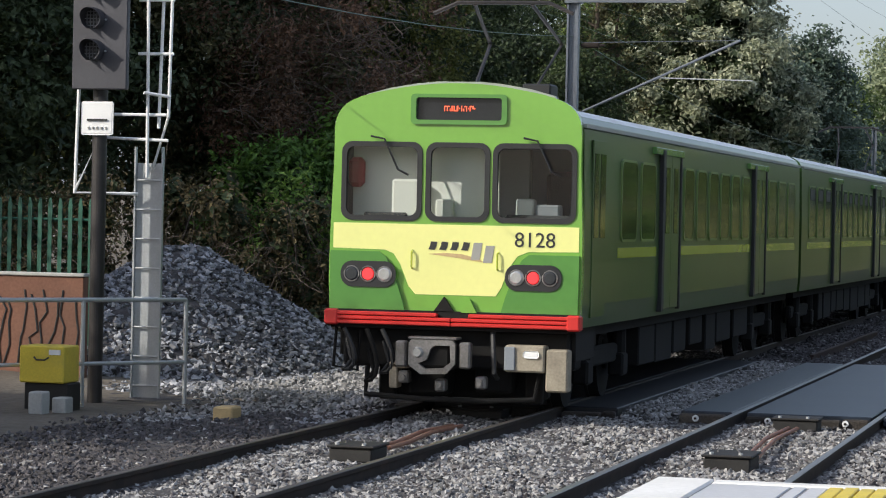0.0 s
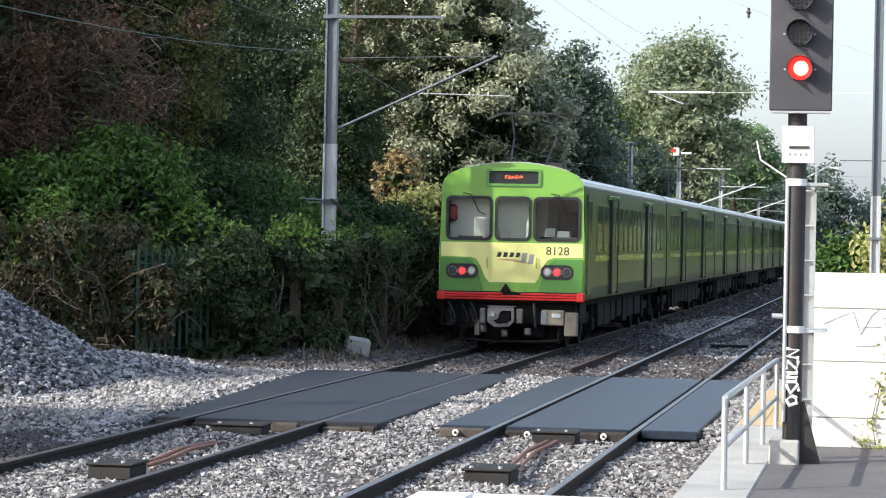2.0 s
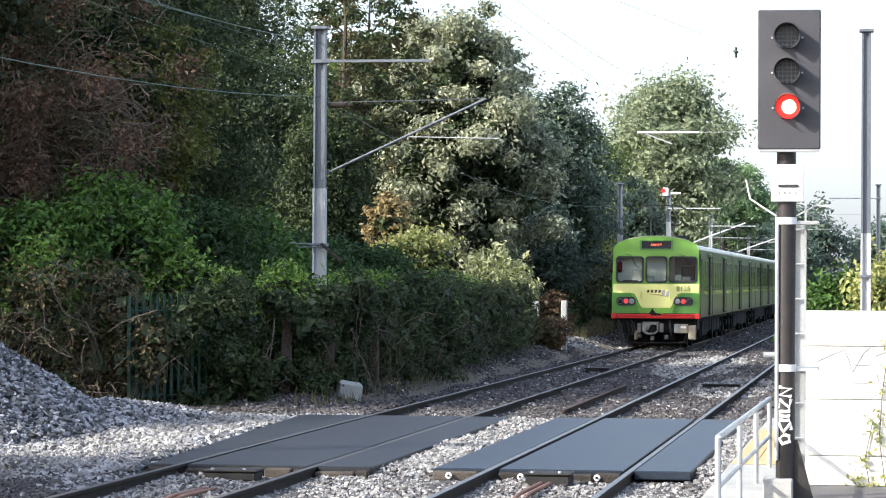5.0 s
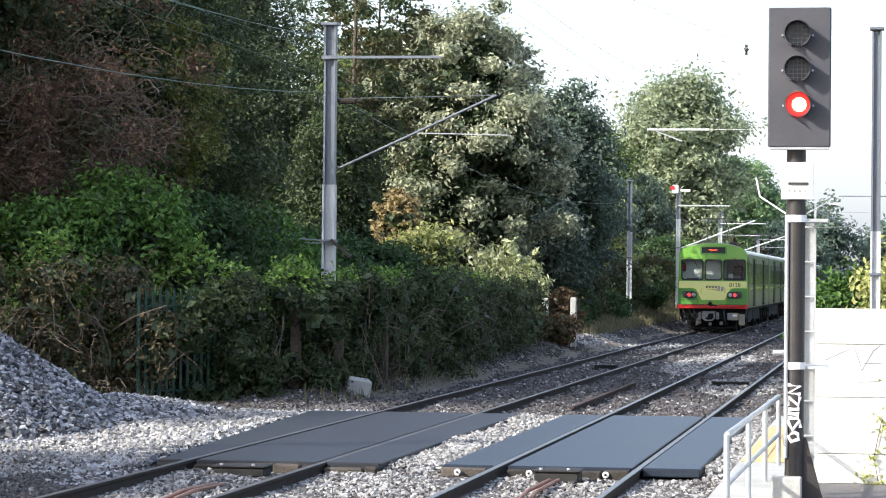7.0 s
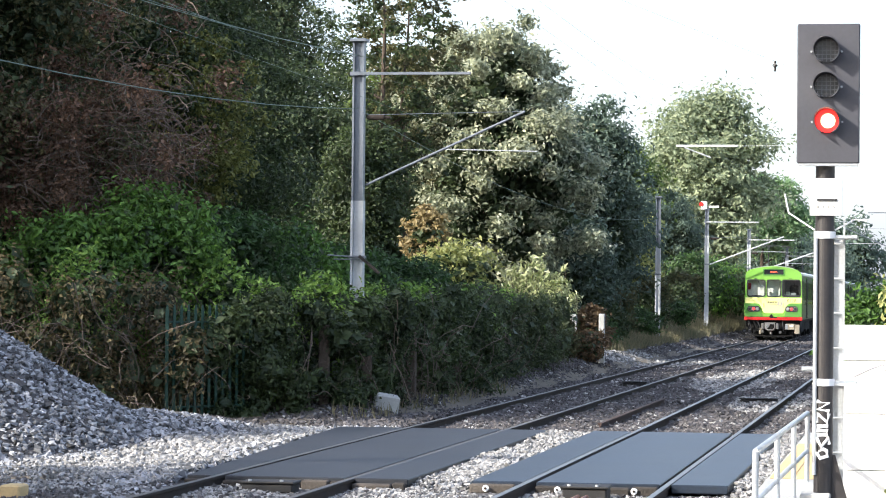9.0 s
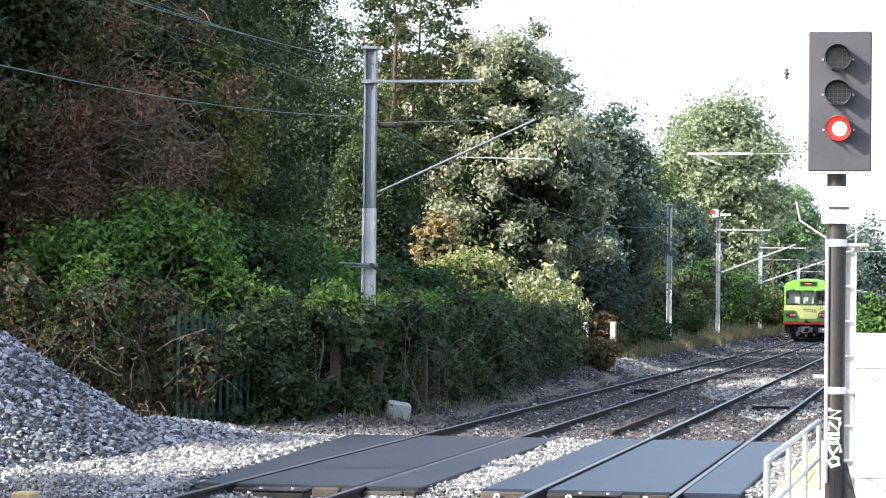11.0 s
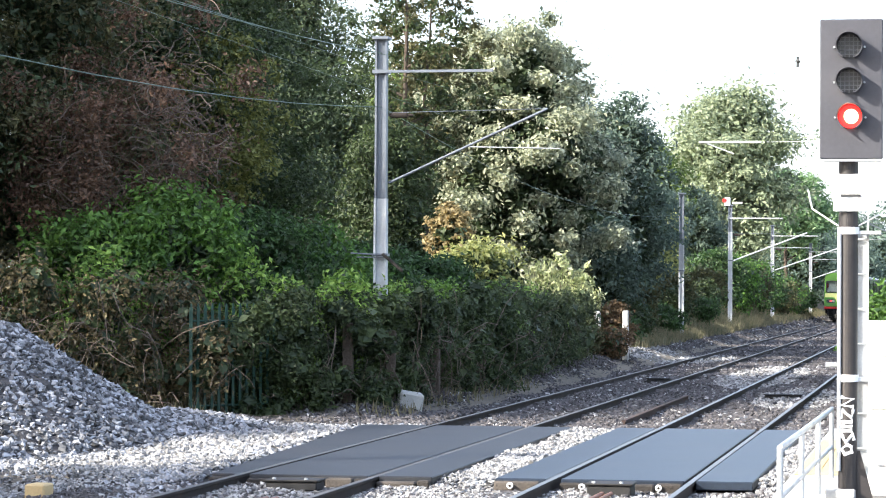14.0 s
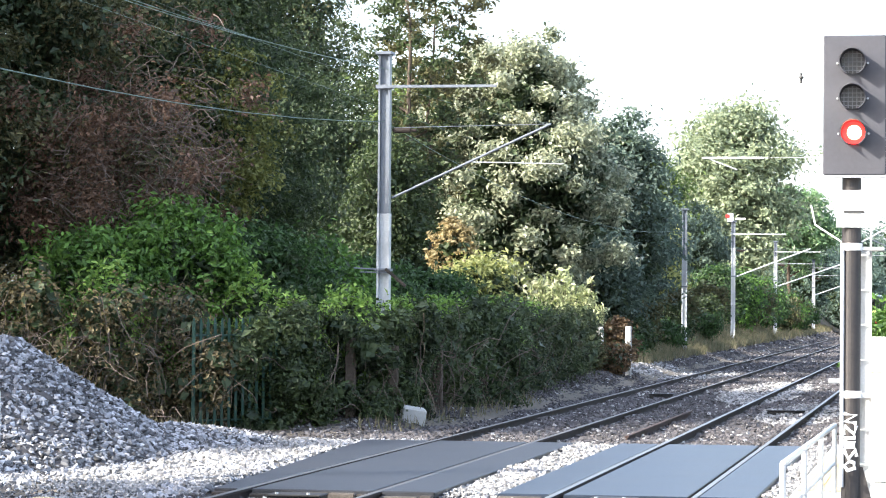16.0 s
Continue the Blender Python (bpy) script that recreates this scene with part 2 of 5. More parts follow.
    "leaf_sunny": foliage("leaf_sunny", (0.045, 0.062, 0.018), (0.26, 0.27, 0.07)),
    # hedge green lightened for haze on the far stretch
    "leaf_hedge_hazy": foliage("leaf_hedge_hazy", (0.026, 0.038, 0.020), (0.11, 0.14, 0.055)),
    # distance haze is mixed into these two bluish leaf colours
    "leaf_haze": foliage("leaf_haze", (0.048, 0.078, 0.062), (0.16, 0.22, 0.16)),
    "leaf_teal_haze": foliage("leaf_teal_haze", (0.07, 0.11, 0.09), (0.17, 0.24, 0.18)),
    "leaf_brown": foliage("leaf_brown", (0.05, 0.035, 0.02), (0.22, 0.14, 0.07)),
    "leaf_rust": foliage("leaf_rust", (0.16, 0.125, 0.05), (0.48, 0.38, 0.19)),
    "leaf_dead": foliage("leaf_dead", (0.06, 0.036, 0.026), (0.20, 0.115, 0.07)),
    "leaf_yellow": foliage("leaf_yellow", (0.17, 0.21, 0.055), (0.56, 0.56, 0.22)),
    # strong sunlight on the shrubs is put into near-white leaves
    "leaf_white_sunlit": foliage("leaf_white_sunlit", (0.20, 0.25, 0.09), (0.74, 0.75, 0.46), 0.35),
    # far leaves are paled and greyed to stand for haze
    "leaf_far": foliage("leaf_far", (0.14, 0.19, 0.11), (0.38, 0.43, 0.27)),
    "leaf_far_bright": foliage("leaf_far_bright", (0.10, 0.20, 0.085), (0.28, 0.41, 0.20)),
    "grass": foliage("dry_grass", (0.09, 0.10, 0.05), (0.27, 0.23, 0.14), 0.8),
}

# ---- shape helpers ----
def box(bm, lo, hi, bevel=0.0, turn=None):
    """A box between two corners, bevelled, optionally moved by a matrix."""
    lo, hi = Vector(lo), Vector(hi)
    made = bmesh.ops.create_cube(bm, size=1.0, matrix=Matrix.LocRotScale((lo + hi) / 2, None, hi - lo))
    verts = made["verts"]
    if bevel:
        edges = list({e for v in verts for e in v.link_edges})
        out = bmesh.ops.bevel(bm, geom=edges, offset=bevel, segments=1, affect="EDGES")
        verts = list({v for v in bm.verts if v.is_valid and v in set(out["verts"])} | {v for v in verts if v.is_valid})
    if turn is not None:
        bmesh.ops.transform(bm, matrix=turn, verts=verts)
    return bm


def rod(bm, a, b, r, n=10, r2=None):
    """A round bar from a to b, closed at both ends."""
    a, b = Vector(a), Vector(b)
    d = b - a
    m = Matrix.Translation((a + b) / 2) @ d.to_track_quat("Z", "Y").to_matrix().to_4x4()
    bmesh.ops.create_cone(bm, cap_ends=True, segments=n, radius1=r, radius2=r if r2 is None else r2, depth=d.length, matrix=m)
    return bm


def tube(bm, points, r, n=8):
    """A bent round bar along points, one closed skin."""
    pts = [Vector(p) for p in points]
    rings = []
    for i, p in enumerate(pts):
        d = (pts[min(i + 1, len(pts) - 1)] - pts[max(i - 1, 0)]).normalized()
        side = d.cross(Vector((0.31, 0.17, 0.93)) if abs(d.z) < 0.9 else Vector((0.93, 0.31, 0.17))).normalized()
        up = side.cross(d)
        rings.append([bm.verts.new(p + (side * math.cos(6.28319 * k / n) + up * math.sin(6.28319 * k / n)) * r) for k in range(n)])
    for a, b in zip(rings, rings[1:]):
        for k in range(n):
            bm.faces.new((a[k], a[(k + 1) % n], b[(k + 1) % n], b[k]))
    bm.faces.new(rings[0][::-1])
    bm.faces.new(rings[-1])
    bmesh.ops.recalc_face_normals(bm, faces=bm.faces[:])
    return bm


def prism(bm, poly, y0, y1):
    """An outline of (x, z) points pushed from y0 to y1."""
    a = [bm.verts.new((x, y0, z)) for x, z in poly]
    b = [bm.verts.new((x, y1, z)) for x, z in poly]
    bm.faces.new(a)
    bm.faces.new(b[::-1])
    k = len(poly)
    for i in range(k):
        bm.faces.new((a[i], b[i], b[(i + 1) % k], a[(i + 1) % k]))
    return bm


def rounded(x0, z0, x1, z1, r, n=5):
    """A rounded rectangle as (x, z) points."""
    pts = []
    for cx, cz, a0 in ((x1 - r, z1 - r, 0), (x0 + r, z1 - r, 90), (x0 + r, z0 + r, 180), (x1 - r, z0 + r, 270)):
        for i in range(n + 1):
            a = radians(a0 + 90 * i / n)
            pts.append((cx + r * math.cos(a), cz + r * math.sin(a)))
    return pts


def plate_with_holes(bm, outer, holes, y, thick):
    """A flat sheet across y with holes through it, and its edges."""
    edges = []
    for loop in (outer, *holes):
        vs = [bm.verts.new((x, y, z)) for x, z in loop]
        edges += [bm.edges.new((vs[i], vs[(i + 1) % len(vs)])) for i in range(len(vs))]
    made = bmesh.ops.triangle_fill(bm, use_beauty=True, use_dissolve=False, edges=edges, normal=(0, -1, 0))
    faces = [g for g in made["geom"] if isinstance(g, bmesh.types.BMFace)]
    out = bmesh.ops.extrude_face_region(bm, geom=faces)
    bmesh.ops.translate(bm, vec=(0, thick, 0), verts=[g for g in out["geom"] if isinstance(g, bmesh.types.BMVert)])
    bmesh.ops.recalc_face_normals(bm, faces=bm.faces[:])
    return bm


def part(name, bm, mat, parent=None, label="", at=None, smooth=False):
    """Links a bmesh as one mesh object, under a thing or a part."""
    me = bpy.data.meshes.new(name)
    if smooth:
        for f in bm.faces:
            f.smooth = True
    bm.to_mesh(me)
    bm.free()
    me.materials.append(M[mat] if isinstance(mat, str) else mat)
    ob = new(name, me)
    if parent is not None:
        ob.parent = parent
    if at is not None:
        ob.matrix_basis = at
    if label:
        ob["label"] = label
    return ob


def thing(name, label, category, at=(0, 0, 0), group="", kind=""):
    ob = new(name)
    ob.location = at
    return tagged(ob, label, category, group, kind)


def B():
    return bmesh.new()


def quads_mesh(name, verts, faces, mat):
    """A mesh from numpy arrays: verts (n, 3), faces (m, k)."""
    me = bpy.data.meshes.new(name)
    k = faces.shape[1]
    me.vertices.add(len(verts))
    me.vertices.foreach_set("co", np.ascontiguousarray(verts, dtype=np.float32).ravel())
    me.loops.add(faces.size)
    me.loops.foreach_set("vertex_index", np.ascontiguousarray(faces, dtype=np.int32).ravel())
    me.polygons.add(len(faces))
    me.polygons.foreach_set("loop_start", np.arange(0, faces.size, k, dtype=np.int32))
    me.polygons.foreach_set("loop_total", np.full(len(faces), k, dtype=np.int32))
    me.polygons.foreach_set("use_smooth", np.zeros(len(faces), dtype=bool))
    me.update(calc_edges=True)
    me.materials.append(M[mat])
    return me


def leaf_mesh(name, centres, radii, count, size, mat, rng, shell=0.45, wide=0.5, droop=0.0):
    """Many folded leaves spread over clumps, denser at each clump's skin."""
    centres, radii = np.asarray(centres, float), np.asarray(radii, float)
    if radii.ndim == 1:
        radii = np.repeat(radii[:, None], 3, 1)
    w = radii.mean(1) ** 2
    pick = rng.choice(len(centres), count, p=w / w.sum())
    d = rng.normal(size=(count, 3))
    d /= np.linalg.norm(d, axis=1)[:, None]
    rr = rng.random(count) ** shell * np.where(rng.random(count) < 0.28, 1.6, 1.0)
    p = centres[pick] + d * radii[pick] * rr[:, None]
    n = d * 0.7 + rng.normal(size=(count, 3)) * 0.6 + np.array([0, 0, 0.5])
    n /= np.linalg.norm(n, axis=1)[:, None]
    u = rng.normal(size=(count, 3)) + np.array([0, 0, -droop])
    u -= n * (u * n).sum(1)[:, None]
    u /= np.linalg.norm(u, axis=1)[:, None] + 1e-9
    v = np.cross(n, u)
    s = size * (0.6 + 0.8 * rng.random(count))[:, None]
    fold = n * s * 0.12
    verts = np.stack([p - u * s * 0.5, p + v * s * wide * 0.5 + fold, p + u * s * 0.5, p - v * s * wide * 0.5 + fold], 1).reshape(-1, 3)
    faces = np.arange(count * 4).reshape(-1, 4)
    return quads_mesh(name, verts, faces, mat)


def under(ob_name, me, parent, label=""):
    ob = new(ob_name, me)
    ob.parent = parent
    if label:
        ob["label"] = label
    return ob

# ---- plan ----
XL, XR, GAUGE = -7.453, -3.724, 1.6      # the two track centres; rail heads at z 0
BED = -0.13                              # top of the ballast


def ground_height(x, y):
    """Track bed, with a bank that rises on the far left side."""
    far = np.clip((y - 100) / 40, 0, 1)
    bank = np.clip((-11.6 - x) / 6.0, 0, 1)
    steep = np.clip((-10.3 - x) / 3.4, 0, 1)
    right = np.clip((x - 1.0) / 10, 0, 1) * np.clip((y - 33) / 10, 0, 1)
    shoulder = np.clip((-9.2 - x) / 1.0, 0, 1) * np.clip((y - 46) / 5, 0, 1)
    return BED - 0.03 + 0.40 * shoulder + (bank * bank * (3 - 2 * bank)) * (0.25 + 0.5 * far) + 2.2 * far * (steep * steep * (3 - 2 * steep)) + right * 0.8


def ground():
    xs = np.concatenate([[-900, -300, -120, -60, -40], np.arange(-30, 12.1, 0.75), [16, 24, 40, 80, 300, 900]])
    ys = np.concatenate([[-300, -60, -20], np.arange(0, 140, 1.5), np.arange(140, 300, 8), [320, 400, 600, 1000, 2500]])
    gx, gy = np.meshgrid(xs, ys)
    verts = np.stack([gx, gy, ground_height(gx, gy)], -1).reshape(-1, 3)
    nx, ny = len(xs), len(ys)
    i = np.arange(nx * ny).reshape(ny, nx)
    faces = np.stack([i[:-1, :-1], i[:-1, 1:], i[1:, 1:], i[1:, :-1]], -1).reshape(-1, 4)
    me = quads_mesh("ground", verts, faces, "earth")
    me.polygons.foreach_set("use_smooth", np.ones(len(faces), dtype=bool))
    tagged(new("ground", me), "bare brown earth beside the railway line", "ground", kind="structure")
    # ballast bed under both tracks
    bm = B()
    prism(bm, [(-11.2, -0.6), (-1.85, -0.6), (-1.85, BED), (-9.7, BED), (-11.2, -0.2)], -30, 420)
    tagged(part("track_bed", bm, "gravel"), "grey crushed stone ballast bed under both tracks", "ballast", kind="structure")


ground()

# ---- rails ----
def rail_profile(x, h=0.16):
    half = [(0.065, -h), (0.065, -h + 0.012), (0.012, -h + 0.03), (0.012, -0.045), (0.035, -0.035), (0.036, -0.004)]
    return [(x + a, z) for a, z in half] + [(x - a, z) for a, z in half[::-1]]


def rail(x, y0, y1, head):
    r = thing("rail", "long steel rail, rust brown side and worn bright head", "rail", (0, 0, 0), "running rails")
    part("web", prism(B(), rail_profile(x), y0, y1), "rail_side", r, "rust brown rail side")
    part("head", prism(B(), [(x - 0.033, -0.004), (x + 0.033, -0.004), (x + 0.028, 0.002), (x - 0.028, 0.002)], y0, y1), head, r, "worn rail head")


for cx in (XL, XR):
    for side in (-0.5, 0.5):
        rail(cx + side * (GAUGE + 0.035), -25, 420, "rail_dull" if cx == XL else "rail_top")
part("spare_rail", prism(B(), rail_profile(-5.43), 48.3, 60.4), "rust_rail", None)
tagged(bpy.data.objects["spare_rail"], "rusty spare rail lying on ballast between the tracks", "rail")

# ---- stones of the ballast ----
def stones(name, label, x, y, z, size, mat, rng):
    n = len(x)
    base = np.array([[1, 0, 0], [-1, 0, 0], [0, 1, 0], [0, -1, 0], [0, 0, 1], [0, 0, -1]], float)
    tri = np.array([[0, 2, 4], [2, 1, 4], [1, 3, 4], [3, 0, 4], [2, 0, 5], [1, 2, 5], [3, 1, 5], [0, 3, 5]])
    v = base[None] * (0.55 + 0.75 * rng.random((n, 6, 1))) + rng.normal(size=(n, 6, 3)) * 0.22
    q = rng.normal(size=(n, 4))
    q /= np.linalg.norm(q, axis=1)[:, None]
    a, b, c, d = q.T
    R = np.stack([1 - 2 * (c * c + d * d), 2 * (b * c - a * d), 2 * (b * d + a * c), 2 * (b * c + a * d), 1 - 2 * (b * b + d * d), 2 * (c * d - a * b),
                  2 * (b * d - a * c), 2 * (c * d + a * b), 1 - 2 * (b * b + c * c)], -1).reshape(n, 3, 3)
    v = np.einsum("nij,nkj->nki", R, v) * size[:, None, None] * np.array([1, 1, 0.8])
    v += np.stack([x, y, z], -1)[:, None]
    f = (tri[None] + 6 * np.arange(n)[:, None, None]).reshape(-1, 3)
    return tagged(new(name, quads_mesh(name, v.reshape(-1, 3), f, mat)), label, "stones", kind="stuff")


def on_rail(x):
    return np.min([np.abs(x - (c + s * 0.8175)) for c in (XL, XR) for s in (-1, 1)], axis=0) < 0.055


def ballast():
    rng = np.random.default_rng(3)
    xs, ys, ss = [], [], []
    for y0, y1, dens, sz in ((17, 26, 520, 0.029), (26, 36, 430, 0.031), (36, 50, 200, 0.042), (50, 75, 110, 0.048), (75, 120, 60, 0.06), (120, 180, 26, 0.085), (180, 250, 12, 0.12)):
        n = int(dens * 10.0 * (y1 - y0))
        xs.append(rng.uniform(-12.0, -1.7, n))
        ys.append(rng.uniform(y0, y1, n))
        ss.append(sz * rng.uniform(0.6, 1.35, n))
    x, y, s = map(np.concatenate, (xs, ys, ss))
    crossing = (y > 32.6) & (y < 45.5) & (((x > -8.85 - 0.045 * (y - 32.6)) & (x < -5.93)) | ((x > -5.22) & (x < -2.15)))
    keep = ~on_rail(x) & ~crossing & ~((x > -1.88) & (y < 46))
    keep &= x > -10.2 - rng.random(len(x)) * 1.2
    x, y, s = x[keep], y[keep], s[keep]
    beside = np.clip((y - 32.7) / 0.8, 0, 1) * np.clip((46.8 - y) / 1.2, 0, 1)
    between = (x > -6.0) & (x < -5.1) | (x < -8.5) | (x > -2.3)
    z = np.maximum(BED, ground_height(x, y)) + 0.085 * beside * between + rng.uniform(-0.012, 0.02, len(x)) + 0.02 * np.sin(x * 3 + y)
    # sun patches on the far bed, put in as paler stones
    sun_patch = (np.hypot((x + 9.2) / 2.2, (y - 96) / 6) < 1) | (np.hypot((x + 4.9) / 1.1, (y - 78) / 11) < 1) | (np.hypot((x + 3.2) / 0.9, (y - 62) / 6) < 1)
    pale_tone = (sun_patch & (rng.random(len(y)) < 0.88)) | ((y < 46) & ~((y < 31.5 + 2 * np.sin(x * 1.3)) & (x < -8.4))) | (rng.random(len(y)) < 0.08)
    pale_tone &= ~((y < 33) & (rng.random(len(y)) < 0.26))
    for sel, mat, label in ((pale_tone, "stone", "loose pale grey crushed stone ballast between the rails"), (~pale_tone, "old_shaded_stone", "older brownish ballast stones along both tracks, darkened further for shade")):
        stones("ballast_stones", label, x[sel], y[sel], z[sel], s[sel], mat, rng)


ballast()

HEAP = (-14.4, 41.6)


def heap_height(x, y):
    """A long mound of tipped ballast, with a tail towards the crossing."""
    a = np.sqrt(((x - HEAP[0]) / np.where(x > HEAP[0], 2.95, 3.2)) ** 2 + ((y - HEAP[1]) / 5.2) ** 2)
    b = np.sqrt(((x + 12.4) / 2.0) ** 2 + ((y - 44.5) / 5.0) ** 2)
    z = 2.0 * np.clip(1 - a, 0, 1) ** 1.05
    z = np.minimum(z, 1.78)
    return np.maximum(z, 0.4 * np.clip(1 - b, 0, 1)) + BED - 0.03


def heap():
    rng = np.random.default_rng(5)
    xs, ys = np.linspace(-18.5, -9.2, 60), np.linspace(33, 52, 90)
    gx, gy = np.meshgrid(xs, ys)
    gz = heap_height(gx, gy) + rng.normal(size=gx.shape) * 0.02
    i = np.arange(gx.size).reshape(gx.shape)
    faces = np.stack([i[:-1, :-1], i[:-1, 1:], i[1:, 1:], i[1:, :-1]], -1).reshape(-1, 4)
    me = quads_mesh("ballast_heap", np.stack([gx, gy, gz], -1).reshape(-1, 3), faces, "gravel")
    h = tagged(new("ballast_heap", me), "tall tipped heap of grey crushed ballast stone", "stone heap")
    n = 62000
    x, y = rng.uniform(-18.2, -8.6, n), rng.uniform(30, 52, n)
    z = heap_height(x, y) + rng.uniform(-0.02, 0.03, n) + 0.09 * np.clip((x + 10.5) / 1.0, 0, 1) * np.clip((y - 32.7) / 0.8, 0, 1)
    keep = (x < -8.6) & ~((y < 34.5) & (x < -10.4)) & ~((x > -8.85 - 0.045 * (y - 32.6)) & (y > 32.6) & (y < 45.5))
    # shade along the hedge foot is put in as the darker stone
    for sel, mat, label in ((keep & (y < 46.3), "heap", "loose angular grey stones covering the ballast heap"), (keep & (y >= 46.3), "old_shaded_stone", "stones along the foot of the hedge, darkened for its shade")):
        stones("heap_stones", label, x[sel], y[sel], z[sel], 0.05 * rng.uniform(0.4, 1.4, sel.sum()), mat, rng)


heap()

# ---- level crossing ----
def crossing_panel(x0, x1, label, mat, y0=32.85, y1=45.4, flare=0.0):
    p = thing("crossing_panel", label, "crossing panel", (0, 0, 0), "crossing panels")
    deck = box(B(), (x0, y0, -0.10), (x1, y1, 0.004), 0.012)
    for v in deck.verts:
        if flare and v.co.x < (x0 + x1) / 2 and v.co.y > (y0 + y1) / 2:
            v.co.x -= flare
    part("deck", deck, mat, p)
    rng = random.Random(int(x0 * 100))
    x = x0
    while x < x1 - 0.05 and x0 < -2.9:
        w = min(rng.uniform(0.28, 0.55), x1 - x)
        part("edge_beam", box(B(), (x, y0 - rng.uniform(0.13, 0.2), -0.14), (x + w - 0.012, y0 - 0.003, rng.uniform(-0.06, -0.02)), 0.018), "timber", p, "worn timber edge beam")
        x += w
    return p


for x0, x1, fl in ((-8.62, -8.33, 0.75), (-8.16, -6.72, 0), (-6.59, -5.95, 0)):
    crossing_panel(x0, x1, "dark grey rubber level crossing panel between rails", "rubber", flare=fl)
for x0, x1 in ((-5.2, -4.60), (-4.43, -2.99), (-2.86, -2.2)):
    p = crossing_panel(x0, x1, "dark blue-grey rubber level crossing panel beside the rail", "rubber_blue")
    if x0 < -3.2:
        for bx in ((-5.0,) if x0 < -5 else (-4.16, -3.27)):
            part("fixing_disc", rod(B(), (bx, 32.68, -0.07), (bx, 32.65, -0.07), 0.038, 14), "white_plate", p, "white round fixing disc")
            part("bolt_head", rod(B(), (bx, 32.649, -0.07), (bx, 32.63, -0.07), 0.015, 8), "rail_side", p)


def track_box(x, y, sx, sy, sz, cables):
    b = thing("track_equipment_box", "black track equipment box with brown-orange cables on ballast", "equipment box", (x, y, BED), "track boxes")
    part("case", box(B(), (-sx, -sy, 0), (sx, sy, sz), 0.015), "box_dark", b)
    part("lid", box(B(), (-sx - 0.02, -sy - 0.02, sz + 0.003), (sx + 0.02, sy + 0.02, sz + 0.03), 0.01), "box_dark", b)
    for dx in (-0.7, 0.55):
        part("lid_bolt", rod(B(), (dx * sx, -sy * 0.8, sz + 0.028), (dx * sx, -sy * 0.8, sz + 0.05), 0.022, 8), "galv", b, "pale lid bolt")
    if cables:
        part("handle", tube(B(), [(-sx * 0.6, 0, sz + 0.02), (-sx * 0.55, 0, sz + 0.1), (0, 0, sz + 0.12), (sx * 0.4, 0, sz + 0.02)], 0.008, 6), "steel", b, "bent wire handle")
    for dx, pts in cables:
        part("cable", tube(B(), [(px + dx, py, pz) for px, py, pz in pts], 0.022, 8), "cable", b, "brown-orange cable")


run = [(0.1, 0.35, 0.1), (0.0, 1.5, 0.07), (-0.05, 2.6, 0.09), (-0.1, 4.2, 0.05)]
track_box(-7.2, 26.0, 0.21, 0.28, 0.13, [(0.0, run), (0.11, run)])
track_box(-7.45, 32.2, 0.3, 0.2, 0.10, [])
run = [(0.1, 0.3, 0.1), (0.0, 1.6, 0.08), (-0.06, 3.0, 0.09), (-0.06, 4.9, 0.07)]
track_box(-3.72, 26.6, 0.22, 0.32, 0.14, [(0.0, run), (0.1, run)])
track_box(-3.73, 31.9, 0.25, 0.22, 0.14, [])
track_box(-7.2, 72.0, 0.3, 0.22, 0.1, [])
track_box(-3.5, 62.0, 0.4, 0.2, 0.08, [])
tagged(part("pale_stone", box(B(), (-0.22, -0.18, -0.26), (0.22, 0.18, 0.08), 0.03, pose(-9.66, 51.1, 0.25, 6, 9, 20)), "concrete"), "pale broken concrete block lying beside the hedge", "concrete block")
tagged(part("yellow_marker_block", box(B(), (-10.03, 30.1, -0.16), (-9.8, 30.45, 0.03), 0.02), "ochre"), "small worn yellow marker block beside the track", "marker block")

# ---- platform, walkway and wall on the near side ----
def platform():
    bm = box(B(), (-2.2, -9, -0.3), (6.0, 14.0, 0.90), 0)
    p = tagged(part("platform", bm, "paving"), "grey paved railway platform end with painted edges", "platform", kind="structure")
    part("coping_edge", box(B(), (-2.35, -9, 0.72), (-2.06, 14.15, 0.915), 0.01), "white_paint", p, "white painted coping edge")
    part("end_coping", box(B(), (-2.055, 14.003, 0.72), (6.0, 14.15, 0.912), 0.01), "white_paint", p, "pale concrete end coping")
    for i in range(12):
        y = 13.99 - i * 0.8
        part("edge_slab", box(B(), (-2.05, y - 0.795, 0.885), (-1.66, y, 0.906), 0.004), "edge_slab", p, "pale grey edge slab")
        part("edge_slab", box(B(), (-1.645, y - 0.795, 0.885), (-1.58, y, 0.906), 0.004), "edge_slab", p, "pale grey edge slab")
        part("edge_slab", box(B(), (-1.565, y - 0.795, 0.885), (-1.475, y, 0.906), 0.004), "edge_slab", p, "pale grey edge slab")
        for k in range(4):
            x = -1.47 + 0.077 * k
            part("tactile_rib", box(B(), (x, y - 0.797, 0.895), (x + 0.070, y, 0.912 + 0.003 * (k % 2)), 0.005), "yellow", p, "yellow tactile rib")
    for i in range(12):
        x = -1.158 + i * 0.4
        slab = part("tactile_slab", box(B(), (x, 13.74, 0.895), (x + 0.396, 13.99, 0.907), 0.003), "dome_slab", p, "worn tactile slab with yellow domes")
        bm = B()
        for j in range(8):
            for k in range(5):
                cx, cy = x + 0.025 + j * 0.0495, 13.77 + k * 0.05
                rod(bm, (cx, cy, 0.906), (cx, cy, 0.914), 0.018, 8, 0.011)
        part("dome", bm, "yellow", slab, "yellow raised domes")
    for i in range(4):
